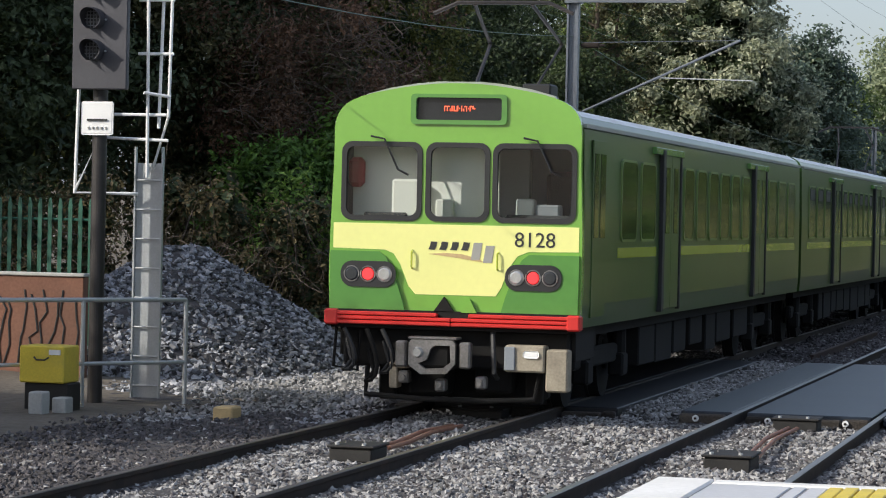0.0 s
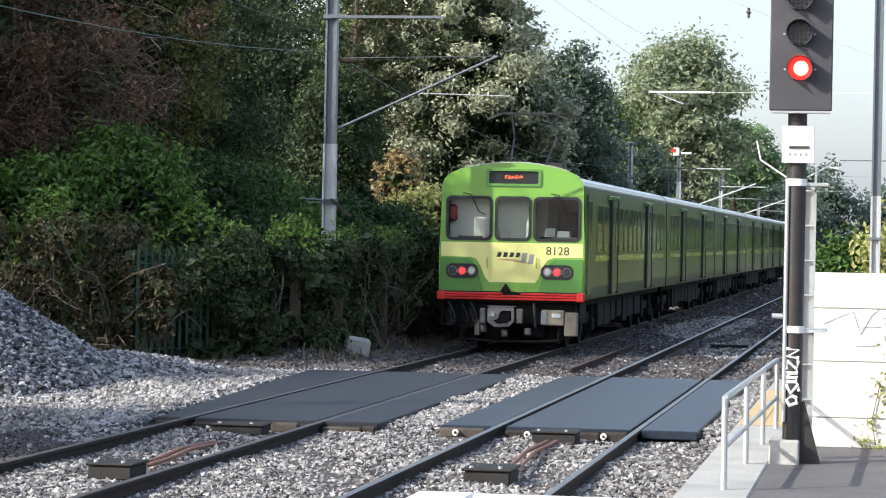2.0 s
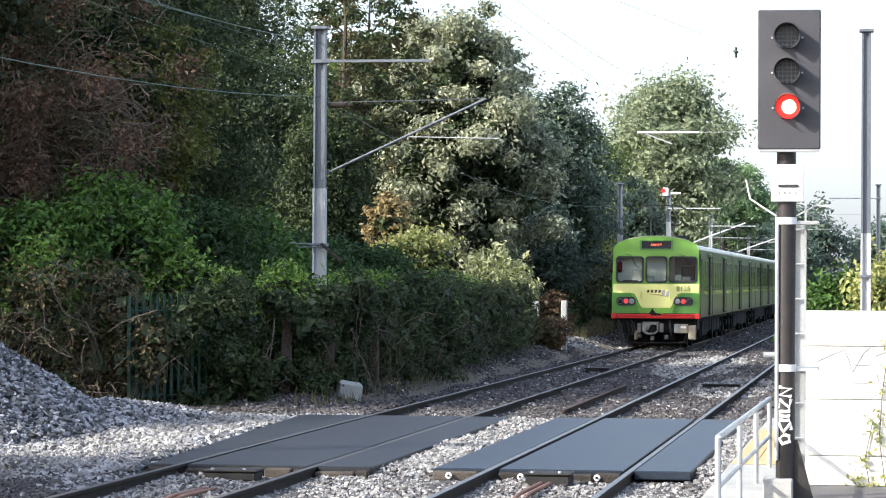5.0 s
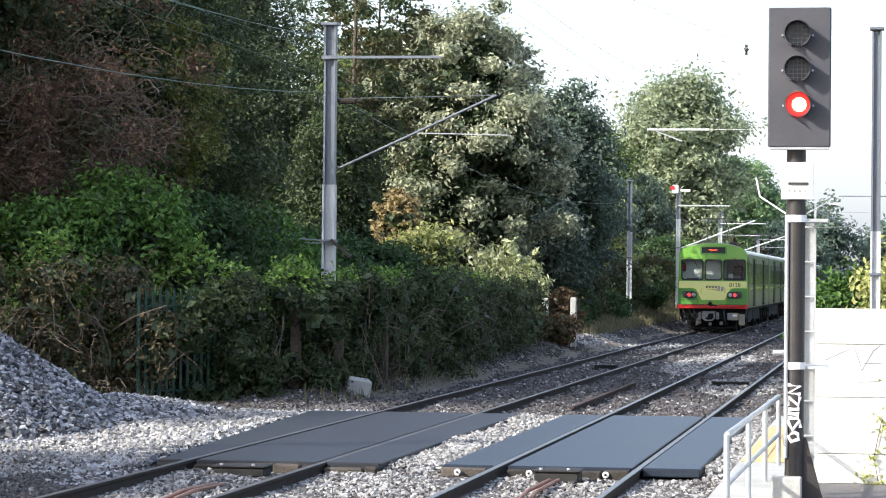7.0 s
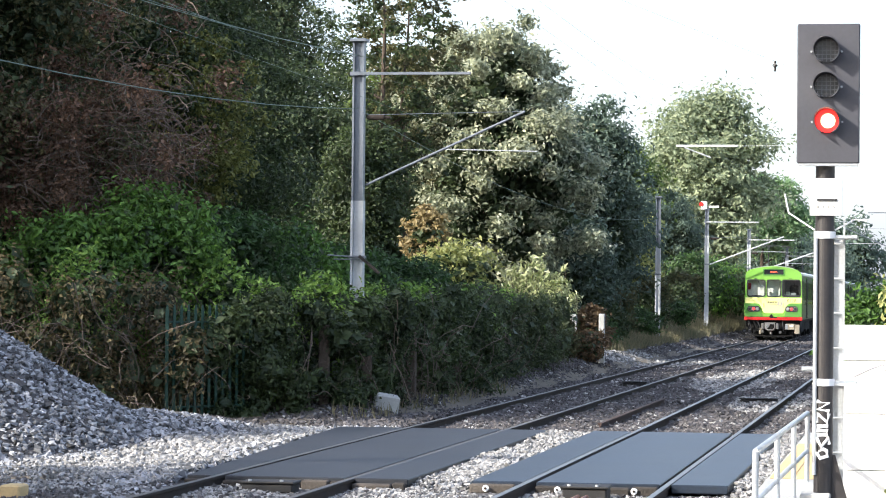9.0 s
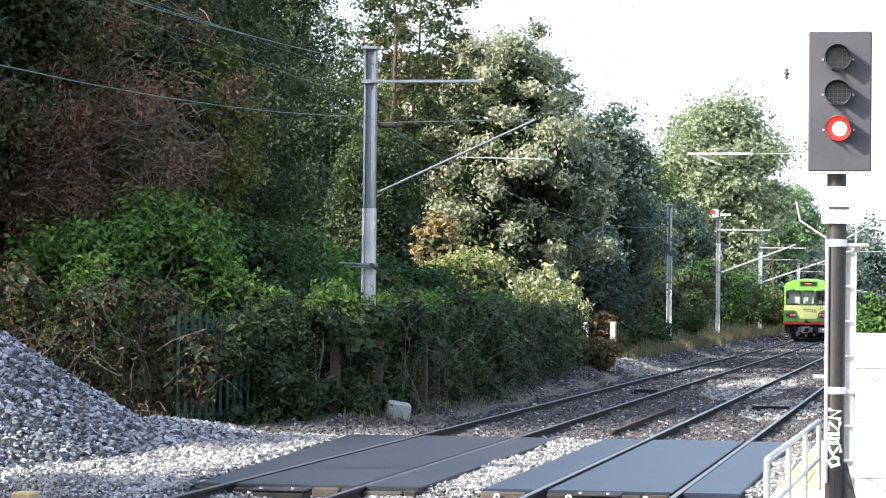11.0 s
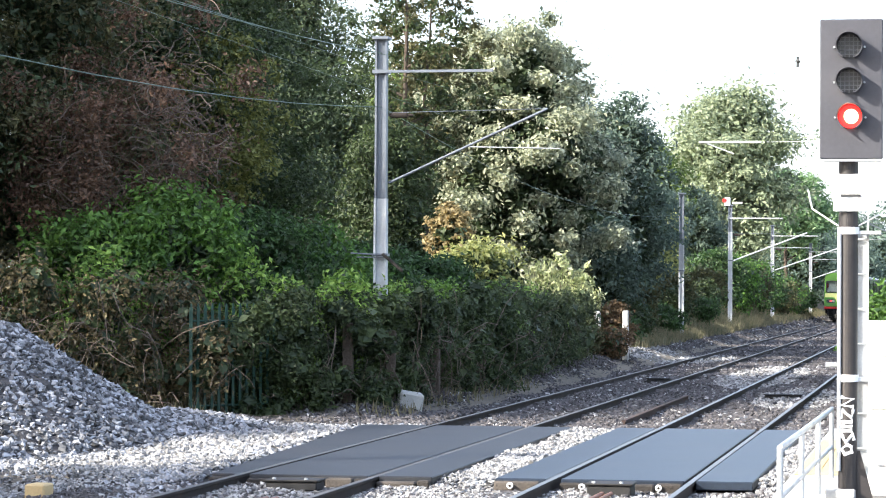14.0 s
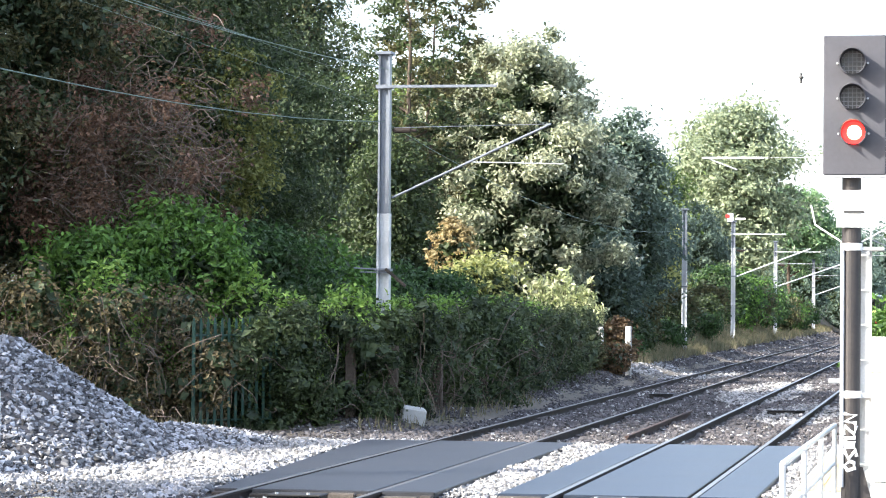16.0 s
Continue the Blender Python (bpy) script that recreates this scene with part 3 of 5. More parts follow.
        part("painted_line", box(B(), (-1.05 + i * 0.02, 12.85 + i * 0.18, 0.90), (-0.72, 12.93 + i * 0.18, 0.905)), "white_plate", p, "pale painted line")


platform()
tagged(part("walkway", box(B(), (-1.84, 16.5, -0.3), (-1.2, 46, 0.01), 0.015), "concrete"), "pale concrete walkway leading to the crossing", "walkway", kind="structure")
tagged(part("pavement", box(B(), (-1.195, 14.2, -0.3), (6, 31, 0.0)), "tarmac"), "dark patchy tarmac behind the platform end", "pavement", kind="structure")
tp = thing("tactile_paving", "ochre yellow tactile paving at the crossing entrance", "paving")
for i in range(10):
    for j in range(2):
        part("tactile_slab", box(B(), (-1.80 + 0.29 * j, 34.2 + 0.8 * i, 0.012), (-1.52 + 0.29 * j, 34.99 + 0.8 * i, 0.025), 0.004), "ochre", tp)


def handrail(pts, posts, mid, label, height, r=0.028):
    h = thing("handrail", label, "handrail", (0, 0, 0), "handrails")
    part("top_rail", tube(B(), [(x, y, height) for x, y in pts], r, 10), "galv", h)
    part("middle_rail", tube(B(), [(x, y, mid) for x, y in pts], r * 0.85, 10), "galv", h)
    for x, y in posts:
        part("post", rod(B(), (x, y, -0.15), (x, y, height), r, 10), "galv", h)


handrail([(-1.45, 25.2), (-1.335, 33.7)], [(-1.45, 25.2), (-1.41, 28.2), (-1.372, 31.0), (-1.335, 33.7)], 0.38, "galvanised tubular handrail beside the concrete walkway", 0.82, 0.03)
handrail([(-13.2, 30.5), (-11.33, 32.9)], [(-12.22, 31.75), (-11.33, 32.9), (-13.2, 30.5)], 0.36, "galvanised tubular handrail round the signal base", 1.12, 0.028)


def white_wall():
    w = tagged(new("wall_white"), "white painted concrete panel wall with grey graffiti", "wall", kind="structure")
    for i in range(3):
        x = -0.84 + i * 1.9
        for z0, z1 in ((0.0, 0.315), (0.325, 0.925), (0.935, 1.50), (1.51, 1.89)):
            part("panel", box(B(), (x, 31.02, z0), (x + 1.893, 31.22, z1), 0.008), "white_paint", w)
    part("backing", box(B(), (-0.80, 31.05, -0.1), (4.8, 31.19, 1.87)), "concrete", w)
    curls = [
        [(-0.74, 1.33), (-0.55, 1.42), (-0.42, 1.47), (-0.36, 1.30), (-0.34, 1.22), (-0.22, 1.44), (-0.14, 1.50)],
        [(-0.33, 1.30), (-0.12, 1.31)],
        [(-0.10, 1.40), (0.05, 1.46), (0.20, 1.48)],
        [(-0.08, 1.36), (0.02, 1.25), (0.10, 1.22), (0.12, 1.12), (0.03, 1.07), (-0.06, 1.12), (-0.08, 1.22)],
        [(-0.38, 1.10), (-0.16, 1.11)],
    ]
    for c in curls:
        part("graffiti_stroke", tube(B(), [(x, 31.018, z) for x, z in c], 0.006, 5), "graffiti", w, "thin grey graffiti stroke")


white_wall()

# ---- colour light signals ----
def signal_head(parent, x, y, z0, w, h, lit, lenses, mat="head"):
    """A signal head that faces the platform, with hooded lenses."""
    head = part("signal_head", box(B(), (x - w / 2, y, z0), (x + w / 2, y + 0.10, z0 + h), 0.012), mat, parent, "dark grey flat signal head")
    part("rear_case", box(B(), (x - w * 0.32, y + 0.103, z0 + 0.12), (x + w * 0.32, y + 0.34, z0 + h - 0.06), 0.03), mat, head)
    for i, (lx, lz) in enumerate(lenses):
        on = lit == i
        part("lens", rod(B(), (lx, y - 0.006, lz), (lx, y - 0.03, lz), 0.115, 28), "red_lamp" if on else "lens_off", head, "lit red lens" if on else "dark unlit lens")
        if on:
            part("lamp_core", rod(B(), (lx + 0.01, y - 0.031, lz), (lx + 0.01, y - 0.045, lz), 0.072, 20), "red_core", head, "bright lamp core")
        else:
            for k in range(-2, 3):
                r = math.sqrt(0.115 ** 2 - (k * 0.042) ** 2)
                bm = B()
                box(bm, (lx + k * 0.042 - 0.004, y - 0.042, lz - r), (lx + k * 0.042 + 0.004, y - 0.034, lz + r))
                part("grid_wire", bm, "lens_grid", head, "thin wire over the lens")
                bm = B()
                box(bm, (lx - r, y - 0.0525, lz + k * 0.042 - 0.004), (lx + r, y - 0.0435, lz + k * 0.042 + 0.004))
                part("grid_wire", bm, "lens_grid", head, "thin wire over the lens")
        bm = B()
        n = 26
        ring = []
        for k in range(n + 1):
            a = radians(-65 + 310 * k / n)
            cs, sn = math.cos(a), math.sin(a)
            deep = 0.16 + 0.10 * max(0, sn)
            ring.append([bm.verts.new((lx + r * cs, yy, lz + r * sn)) for r, yy in ((0.122, y), (0.122, y - deep), (0.132, y - deep), (0.132, y))])
        for a, b in zip(ring, ring[1:]):
            for k in range(3):
                bm.faces.new((a[k], a[k + 1], b[k + 1], b[k]))
        part("hood", bm, mat, head, "dark round lens hood")
        for dx in (-0.15, 0.15):
            part("fixing_bolt", rod(B(), (lx + dx, y, lz - 0.01), (lx + dx, y - 0.03, lz - 0.01), 0.011, 8), "galv", head)
    return head


def ladder(parent, x, y, w, z0, z1, step):
    lad = part("ladder_guard", box(B(), (x, y, z0), (x + w, y + 0.015, z1), 0.003), "galv", parent, "pale ladder guard plate")
    for sx in (x - 0.02, x + w):
        part("stile", box(B(), (sx, y - 0.06, z0), (sx + 0.02, y - 0.003, z1 + 0.2)), "galv", lad)
    z = z0 + 0.15
    while z < z1:
        part("rung", rod(B(), (x - 0.02, y - 0.04, z), (x + w + 0.02, y - 0.04, z), 0.012, 8), "galv", lad)
        z += step
    return lad


def near_signal():
    s = thing("railway_signal", "black signal post with dark head showing one red light", "railway signal", (0, 0, 0), "signals")
    px, py = -0.975, 28.62
    part("pole", rod(B(), (px, py, 0.2), (px, py, 3.55), 0.095, 24), "black_pole", s, "black scuffed tubular pole", smooth=False)
    part("base_block", box(B(), (px - 0.22, py - 0.2, -0.02), (px + 0.08, py + 0.2, 0.24), 0.015), "concrete", s, "grey concrete base block")
    bm = B()
    prism(bm, [(px + 0.05, 0.0), (px + 0.29, 0.0), (px + 0.12, 0.62), (px + 0.07, 0.62)], py - 0.02, py + 0.02)
    part("gusset", bm, "black_pole", s, "black triangular gusset")
    signal_head(s, -0.945, 28.45, 3.52, 0.62, 1.39, 2, [(-0.965, 4.64), (-0.965, 4.29), (-0.955, 3.94)])
    part("drip_edge", box(B(), (-1.23, 28.43, 3.495), (-0.65, 28.56, 3.517)), "galv", s)
    plate = part("number_plate_board", box(B(), (-1.12, 28.49, 3.0), (-0.80, 28.51, 3.37), 0.006), "white_plate", s, "white identification board")
    part("black_bar", box(B(), (-1.05, 28.475, 3.145), (-0.85, 28.488, 3.17)), "ink", plate)
    for i in range(4):
        part("mark", box(B(), (-1.05 + 0.053 * i, 28.48, 3.075), (-1.035 + 0.053 * i, 28.488, 3.1)), "grey_letter", plate)
    for z in (2.81, 1.34):
        part("collar", rod(B(), (px, py, z - 0.035), (px, py, z + 0.035), 0.108, 24), "white_plate", s, "white steel collar")
        part("bracket", box(B(), (px + 0.09, py - 0.03, z - 0.03), (px + 0.32, py + 0.62, z + 0.0)), "galv", s)
    part("conduit", rod(B(), (px - 0.085, py - 0.08, 0.42), (px - 0.085, py - 0.08, 2.78), 0.022, 10), "galv", s, "thin grey cable conduit")
    part("lamp_bracket", tube(B(), [(px - 0.1, py, 2.86), (px - 0.36, py, 3.03), (px - 0.40, py, 3.22)], 0.009, 8), "white_plate", s)
    part("lamp_bracket", tube(B(), [(px + 0.1, py, 2.86), (px + 0.3, py, 2.97), (px + 0.42, py, 2.95)], 0.009, 8), "white_plate", s)
    part("side_bolt", rod(B(), (px - 0.22, py, 1.47), (px - 0.05, py, 1.47), 0.025, 10), "galv", s)
    scrawl = [[(-0.06, 0.05), (0.06, 0.035), (-0.05, -0.03), (0.065, -0.045)], [(-0.06, -0.04), (-0.05, 0.045), (0.05, -0.04), (0.06, 0.05)],
              [(0.055, 0.045), (-0.05, 0.04), (-0.055, 0.0), (0.05, -0.005), (0.05, -0.045), (-0.055, -0.045)], [(-0.06, 0.045), (-0.01, -0.045), (0.06, 0.045), (0.065, -0.02)],
              [(0.0, 0.05), (-0.055, 0.01), (-0.02, -0.045), (0.05, -0.02), (0.04, 0.035), (0.0, 0.05)]]
    for i, pts in enumerate(scrawl):
        z = 1.10 - i * 0.118
        part("graffiti_mark", tube(B(), [(px - 0.005 + a, py - 0.098 + 0.35 * a * a / 0.06, z + b) for a, b in pts], 0.021, 6), "white_plate", s, "white scrawled paint mark")
    ladder(s, -0.925, 29.3, 0.115, 0.1, 2.78, 0.355)


near_signal()


def far_side_signal():
    s = thing("railway_signal", "brown signal post with ladder cage beside the stone heap", "railway signal", (0, 0, 0), "signals")
    px, py = -12.34, 32.5
    part("pole", rod(B(), (px, py, -0.2), (px, py, 3.7), 0.09, 20), "black_pole", s, "dark brown tubular pole")
    signal_head(s, -12.29, 32.3, 3.65, 0.70, 1.5, -1, [(-12.36, 4.88), (-12.36, 4.50), (-12.36, 4.12)])
    plate = part("identification_board", box(B(), (-12.54, 32.38, 3.1), (-12.13, 32.40, 3.51), 0.02), "white_plate", s, "white identification board")
    part("black_bar", box(B(), (-12.46, 32.362, 3.27), (-12.2, 32.376, 3.295)), "ink", plate)
    for i in range(5):
        part("mark", box(B(), (-12.45 + 0.055 * i, 32.366, 3.17), (-12.43 + 0.055 * i, 32.376, 3.2)), "grey_letter", plate)
    lad = ladder(s, -12.03, 33.0, 0.33, -0.1, 2.78, 0.36)
    cage = part("cage_frame", tube(B(), [(-12.66, 32.6, 3.7), (-12.69, 32.6, 2.40), (-11.98, 32.9, 2.40)], 0.022, 8), "white_plate", s, "white tubular ladder cage")
    for pts in ([(-12.69, 32.6, 2.42), (-12.38, 32.6, 3.08), (-11.5, 32.6, 3.05)], [(-12.6, 32.6, 3.36), (-11.52, 32.6, 3.36)], [(-11.47, 32.6, 5.4), (-11.5, 32.6, 3.34), (-11.8, 32.9, 2.7)],
                [(-11.72, 32.4, 5.4), (-11.76, 32.6, 2.6)], [(-11.62, 32.7, 5.0), (-11.66, 32.7, 3.2)], [(-12.38, 32.6, 3.72), (-12.38, 32.6, 3.3)],
                [(-11.9, 32.6, 4.75), (-11.45, 32.6, 4.75)], [(-11.9, 32.6, 4.1), (-11.45, 32.6, 4.1)], [(-11.75, 32.4, 3.62), (-11.48, 32.6, 3.58)]):
        part("cage_bar", tube(B(), pts, 0.02, 8), "white_plate", cage)


far_side_signal()


def yellow_locker():
    c = thing("equipment_cabinet", "bright yellow metal equipment box on grey concrete footing", "equipment box", (0, 0, 0))
    part("body", box(B(), (-12.67, 30.9, 0.17), (-12.12, 31.4, 0.60), 0.015), "yellow", c)
    part("handle", tube(B(), [(-12.48, 30.88, 0.47), (-12.44, 30.85, 0.44), (-12.34, 30.85, 0.44), (-12.30, 30.88, 0.47)], 0.01, 6), "ink", c)
    part("label_plate", box(B(), (-12.3, 30.885, 0.5), (-12.16, 30.898, 0.56)), "white_plate", c)
    part("footing", box(B(), (-12.62, 30.95, -0.2), (-12.08, 31.35, 0.167), 0.01), "box_dark", c)
    for i, x in enumerate((-12.95, -12.33, -12.18)):
        tagged(part("concrete_trough", box(B(), (x, 30.0 + 0.35 * i, -0.25), (x + 0.17, 30.25 + 0.35 * i, (0.12, 0.10, 0.02)[i]), 0.015), "concrete"), "grey broken concrete cable trough piece", "concrete block", "trough pieces")


yellow_locker()


def rust_wall():
    w = tagged(new("wall_brown"), "low rust-brown wall with dark graffiti under the fence", "wall", kind="structure")
    part("panel", box(B(), (-20, 36.0, -0.2), (-13.86, 36.2, 1.28), 0.01), "rust_wall", w)
    part("coping", box(B(), (-20.02, 35.97, 1.283), (-13.84, 36.23, 1.33), 0.01), "concrete", w, "pale coping")
    rng = random.Random(2)
    for i in range(9):
        x = -15.2 + i * 0.15
        pts = [(x + rng.uniform(-0.1, 0.1), 35.995, 0.15 + 0.22 * k + rng.uniform(-0.08, 0.08)) for k in range(5)]
        part("graffiti_stroke", tube(B(), pts, 0.014, 5), "ink", w)


rust_wall()


def palisade(points, z0, z1, label, mat, spacing=0.15):
    f = thing("palisade_fence", label, "fence", (0, 0, 0), "palisade fences")
    pale = None
    for (xa, ya), (xb, yb) in zip(points, points[1:]):
        n = int(math.hypot(xb - xa, yb - ya) / spacing)
        for i in range(n):
            x, y = xa + (xb - xa) * i / n, ya + (yb - ya) * i / n
            if pale is None:
                bm = B()
                prism(bm, [(-0.03, 0), (0.03, 0), (0.03, z1 - z0 - 0.1), (0.012, z1 - z0), (-0.012, z1 - z0), (-0.03, z1 - z0 - 0.1)], -0.006, 0.006)
                ob = part("pale", bm, mat, f, at=pose(x, y, z0))
                pale = ob.data
            else:
                ob = new("pale", pale)
                ob.parent = f
                ob.matrix_basis = pose(x, y, z0, rz=math.degrees(math.atan2(yb - ya, xb - xa)))
        for z in (z0 + 0.25, z1 - 0.3):
            part("cross_rail", tube(B(), [(xa, ya + 0.03, z), (xb, yb + 0.03, z)], 0.02, 6), mat, f)


palisade([(-19.5, 37.5), (-14.2, 37.5)], 0.0, 2.35, "green steel palisade fence above the brown wall", "fence_green")
palisade([(-12.68, 46.88), (-11.5, 48.55)], -0.05, 1.95, "dark green steel palisade fence half hidden by hedge", "fence_shaded")
for x, y, z in ((-9.72, 86.8, 1.60), (-10.55, 86.5, 1.57), (-10.75, 84.4, 1.75), (-10.72, 82.6, 1.7), (-10.62, 50.05, 1.6), (-10.12, 51.5, 1.45), (-9.95, 55.2, 1.5), (-9.92, 60.6, 1.4)):
    tagged(part("fence_post", box(B(), (x - 0.09, y - 0.09, -0.2), (x + 0.09, y + 0.09, z), 0.02), "concrete" if y > 86 else "bark"), "weathered fence post among the hedge plants", "fence post", "fence posts")

# ---- overhead line ----
def mast(x, y, top, arm_to, split=None, strut=True, label="grey steel overhead line mast with bracket arm", side=1, width=0.12, pale=False):
    m = thing("overhead_line_mast", label, "mast", (x, y, 0), "line masts")
    split = split or top * 0.55
    a, b = width, width * 0.92
    bm = B()
    for sx in (-1, 1):
        box(bm, (sx * a - 0.02, -a, -0.3), (sx * a + 0.02, a, split))
    box(bm, (-a + 0.021, -0.015, -0.3), (a - 0.021, 0.015, split))
    part("lower_post", bm, "mast_light", m, "pale lower post")
    bm = B()
    for sx in (-1, 1):
        box(bm, (sx * b - 0.018, -b, split + 0.002), (sx * b + 0.018, b, top))
    box(bm, (-b + 0.019, -0.015, split + 0.002), (b - 0.019, 0.015, top))
    part("upper_post", bm, "mast", m, "blue-grey upper post")
    part("cap", box(B(), (-width - 0.06, -width - 0.06, top), (width + 0.06, width + 0.06, top + 0.06), 0.01), "mast", m)
    part("band", box(B(), (-a - 0.05, -a - 0.03, split * 0.72), (a + 0.05, a + 0.03, split * 0.72 + 0.05)), "mast", m)
    if arm_to:
        L = arm_to - x
        part("arm", box(B(), (0 if L > 0 else L * 0.68, -b - 0.06, top - 0.64), (L * 0.68 if L > 0 else 0, -b - 0.01, top - 0.59)), "mast_light" if pale else "mast", m)
        part("band", box(B(), (-b - 0.06, -b - 0.05, top - 0.65), (b + 0.06, b + 0.05, top - 0.58)), "mast", m)
        if strut:
            part("strut", rod(B(), (0.15 * side, 0, top - 2.75), (L, 0, top - 1.34), 0.036 if pale else 0.024, 10), "mast_light" if pale else "mast", m)
            part("tie", rod(B(), (0.15 * side, 0, top - 1.4), (L, 0, top - 1.34), 0.006, 6), "mast", m)
            if side > 0:
                part("insulator", rod(rod(B(), (0.16 * side, 0, top - 1.45), (0.62 * side, 0, top - 1.45), 0.03, 8), (0.2 * side, 0, top - 1.45), (0.5 * side, 0, top - 1.45), 0.055, 12), "rail_side", m, "brown insulator")
            part("registration_arm", rod(B(), (L * 0.52, 0, top - 2.06), (L + 0.25 * side, 0, top - 2.1), 0.010, 6), "mast_light", m)


mast(-10.72, 53.5, 7.0, -7.5, split=3.95, width=0.102)
guy = thing("mast_bracket", "rusty angle bracket strapped round a line mast", "bracket", (-10.72, 53.5, 2.82))
part("strut", box(B(), (0.0, -0.2, -0.02), (0.52, -0.16, 0.04), 0.005, pose(0.06, 0, 0.06, 0, 40, 0)), "timber", guy)
part("bar", rod(B(), (-0.55, -0.18, 0.08), (0.12, -0.18, 0.04), 0.014, 6), "mast", guy)
part("bar", rod(B(), (-0.42, -0.18, 0.0), (0.12, -0.18, 0.0), 0.012, 6), "mast", guy)
mast(-10.8, 117, 6.2, None, split=4.2, width=0.085)
mast(-10.75, 143, 6.5, -6.9, split=5.2, width=0.085, pale=True)
mast(-10.75, 178, 6.3, -6.6, split=5.4, width=0.085, pale=True)
mast(-10.7, 227, 6.0, -6.6, split=5.3, width=0.1, pale=True)
mast(-0.38, 58.5, 7.3, None, split=3.2, side=-1, width=0.085)
right_arm = thing("cantilever_arm", "pale steel cantilever arm above the track", "bracket", (-0.38, 58.5, 5.27))
part("registration_arm", rod(B(), (-4.67, 0, 0), (-3.4, 0, 0.0), 0.022, 8), "white_plate", right_arm)
part("stay", rod(B(), (-3.4, 0, 0), (0, 0, 0.03), 0.004, 6), "white_plate", right_arm)
part("steady_arm", rod(B(), (-4.5, 0, -0.03), (-3.95, 0, -0.24), 0.014, 6), "mast_light", right_arm)
mast(-10.72, 1.0, 7.0, -7.5, split=3.95)
mast(-0.3, 136, 6.8, -3.7, split=3.2, side=-1, width=0.085)
far_light = thing("far_signal", "small red and white signal on top of a line mast", "railway signal", (-10.75, 143, 6.5))
part("case", box(B(), (-0.3, -0.15, 0), (0.0, 0.1, 0.42), 0.03), "white_plate", far_light)
part("red_disc", rod(B(), (-0.28, -0.16, 0.28), (-0.28, -0.2, 0.28), 0.11, 14), "red", far_light)
part("arm", box(B(), (0.1, -0.1, 0.1), (0.6, -0.05, 0.2)), "white_plate", far_light)


def wire(name, label, a, b, sag, r, n=14):
    pts = []
    for i in range(n + 1):
        k = i / n
        p = Vector(a).lerp(Vector(b), k)
        p.z -= sag * 4 * k * (1 - k)
        pts.append(p)
    return tagged(part(name, tube(B(), pts, r, 5), "wire"), label, "wire", "overhead wires")


wire("feeder_wire", "thin green-grey feeder wire strung between masts", (-10.72, 53.5, 5.72), (-10.72, 1, 5.72), 0.87, 0.0075)
wire("earth_wire", "thin grey wire strung between mast tops", (-10.72, 53.5, 6.75), (-10.72, 1, 6.9), 0.7, 0.0065)
wire("earth_wire", "thin grey wire strung between mast tops", (-10.55, 53.5, 6.70), (-10.4, 1, 6.95), 0.72, 0.0055)
wire("feeder_wire", "thin green-grey feeder wire strung between masts", (-10.72, 53.5, 5.72), (-10.8, 117, 5.4), 0.8, 0.006)
for cx in (XL, XR):
    for y0, y1 in ((1, 53.5), (53.5, 141), (141, 227), (227, 300)):
        wire("catenary_wire", "thin grey catenary wire above the track", (cx, y0, 5.66), (cx, y1, 5.66), 0.6, 0.0018)
        wire("contact_wire", "thin contact wire above the track", (cx, y0, 4.82), (cx, y1, 4.82), 0.0, 0.0018, 2)
wire("span_wire", "very thin wire crossing above the tracks between masts", (-0.38, 58.5, 6.0), (-7.95, 1, 5.7), 0.135, 0.0016, 16)
bird = thing("wire_insulator", "small dark insulator hanging from a very thin wire", "insulator", (-2.28, 44.0, 5.75))
part("body", rod(rod(B(), (0, 0, -0.09), (0, 0, 0.07), 0.02, 8), (-0.02, 0, -0.02), (0.02, 0, 0.02), 0.035, 8), "ink", bird)

# ---- train ----
CAR, GAP = 20.64, 0.35


def car_outline(w=1.44):
    """Cross-section of a car: upright sides and a shallow rounded roof."""
    pts = [(-w + 0.02, 1.0), (-w, 1.25), (-w, 2.3), (-w + 0.02, 3.2)]
    roof = [(-w + 0.04, 3.28), (-w + 0.09, 3.35), (-w + 0.22, 3.425), (-0.95, 3.48), (-0.7, 3.515), (-0.4, 3.54), (-0.12, 3.55)]
    left = pts + roof
    return left + [(-x, z) for x, z in left[::-1]]


def wheelset(parent, y):
    bm = B()
    rod(bm, (-0.95, 0, 0), (0.95, 0, 0), 0.07, 12)
    for sx in (-1, 1):
        rod(bm, (sx * 0.78, 0, 0), (sx * 0.91, 0, 0), 0.42, 28)
        rod(bm, (sx * 0.745, 0, 0), (sx * 0.782, 0, 0), 0.45, 28)
        box(bm, (sx * 0.915 - 0.005, -0.05, 0.1), (sx * 0.915 + 0.005, 0.05, 0.3))
    return part("wheelset", bm, "under", parent, at=pose(0, y, 0.42))


def bogie_frame(bm, y):
    for sx in (-1, 1):
        box(bm, (sx * 1.05 - 0.06, y - 1.7, 0.45), (sx * 1.05 + 0.06, y + 1.7, 0.68), 0.03)
        for dy in (-1.15, 1.15):
            box(bm, (sx * 1.1 - 0.1, y + dy - 0.17, 0.27), (sx * 1.1 + 0.1, y + dy + 0.17, 0.56), 0.03)
            rod(bm, (sx * 1.1, y + dy, 0.56), (sx * 1.1, y + dy, 0.92), 0.1, 10)
    box(bm, (-1.0, y - 0.25, 0.5), (1.0, y + 0.25, 0.85), 0.04)


def car_common(train, index, y0, seed):
    """Body, roof, doors, windows, underframe and bogies of one car, front at y0."""
    y_in = y0 + (0.05 if index == 0 else 0.0)
    y1 = y0 + CAR - GAP
    outline = car_outline()
    bm = B()
    n = len(outline)
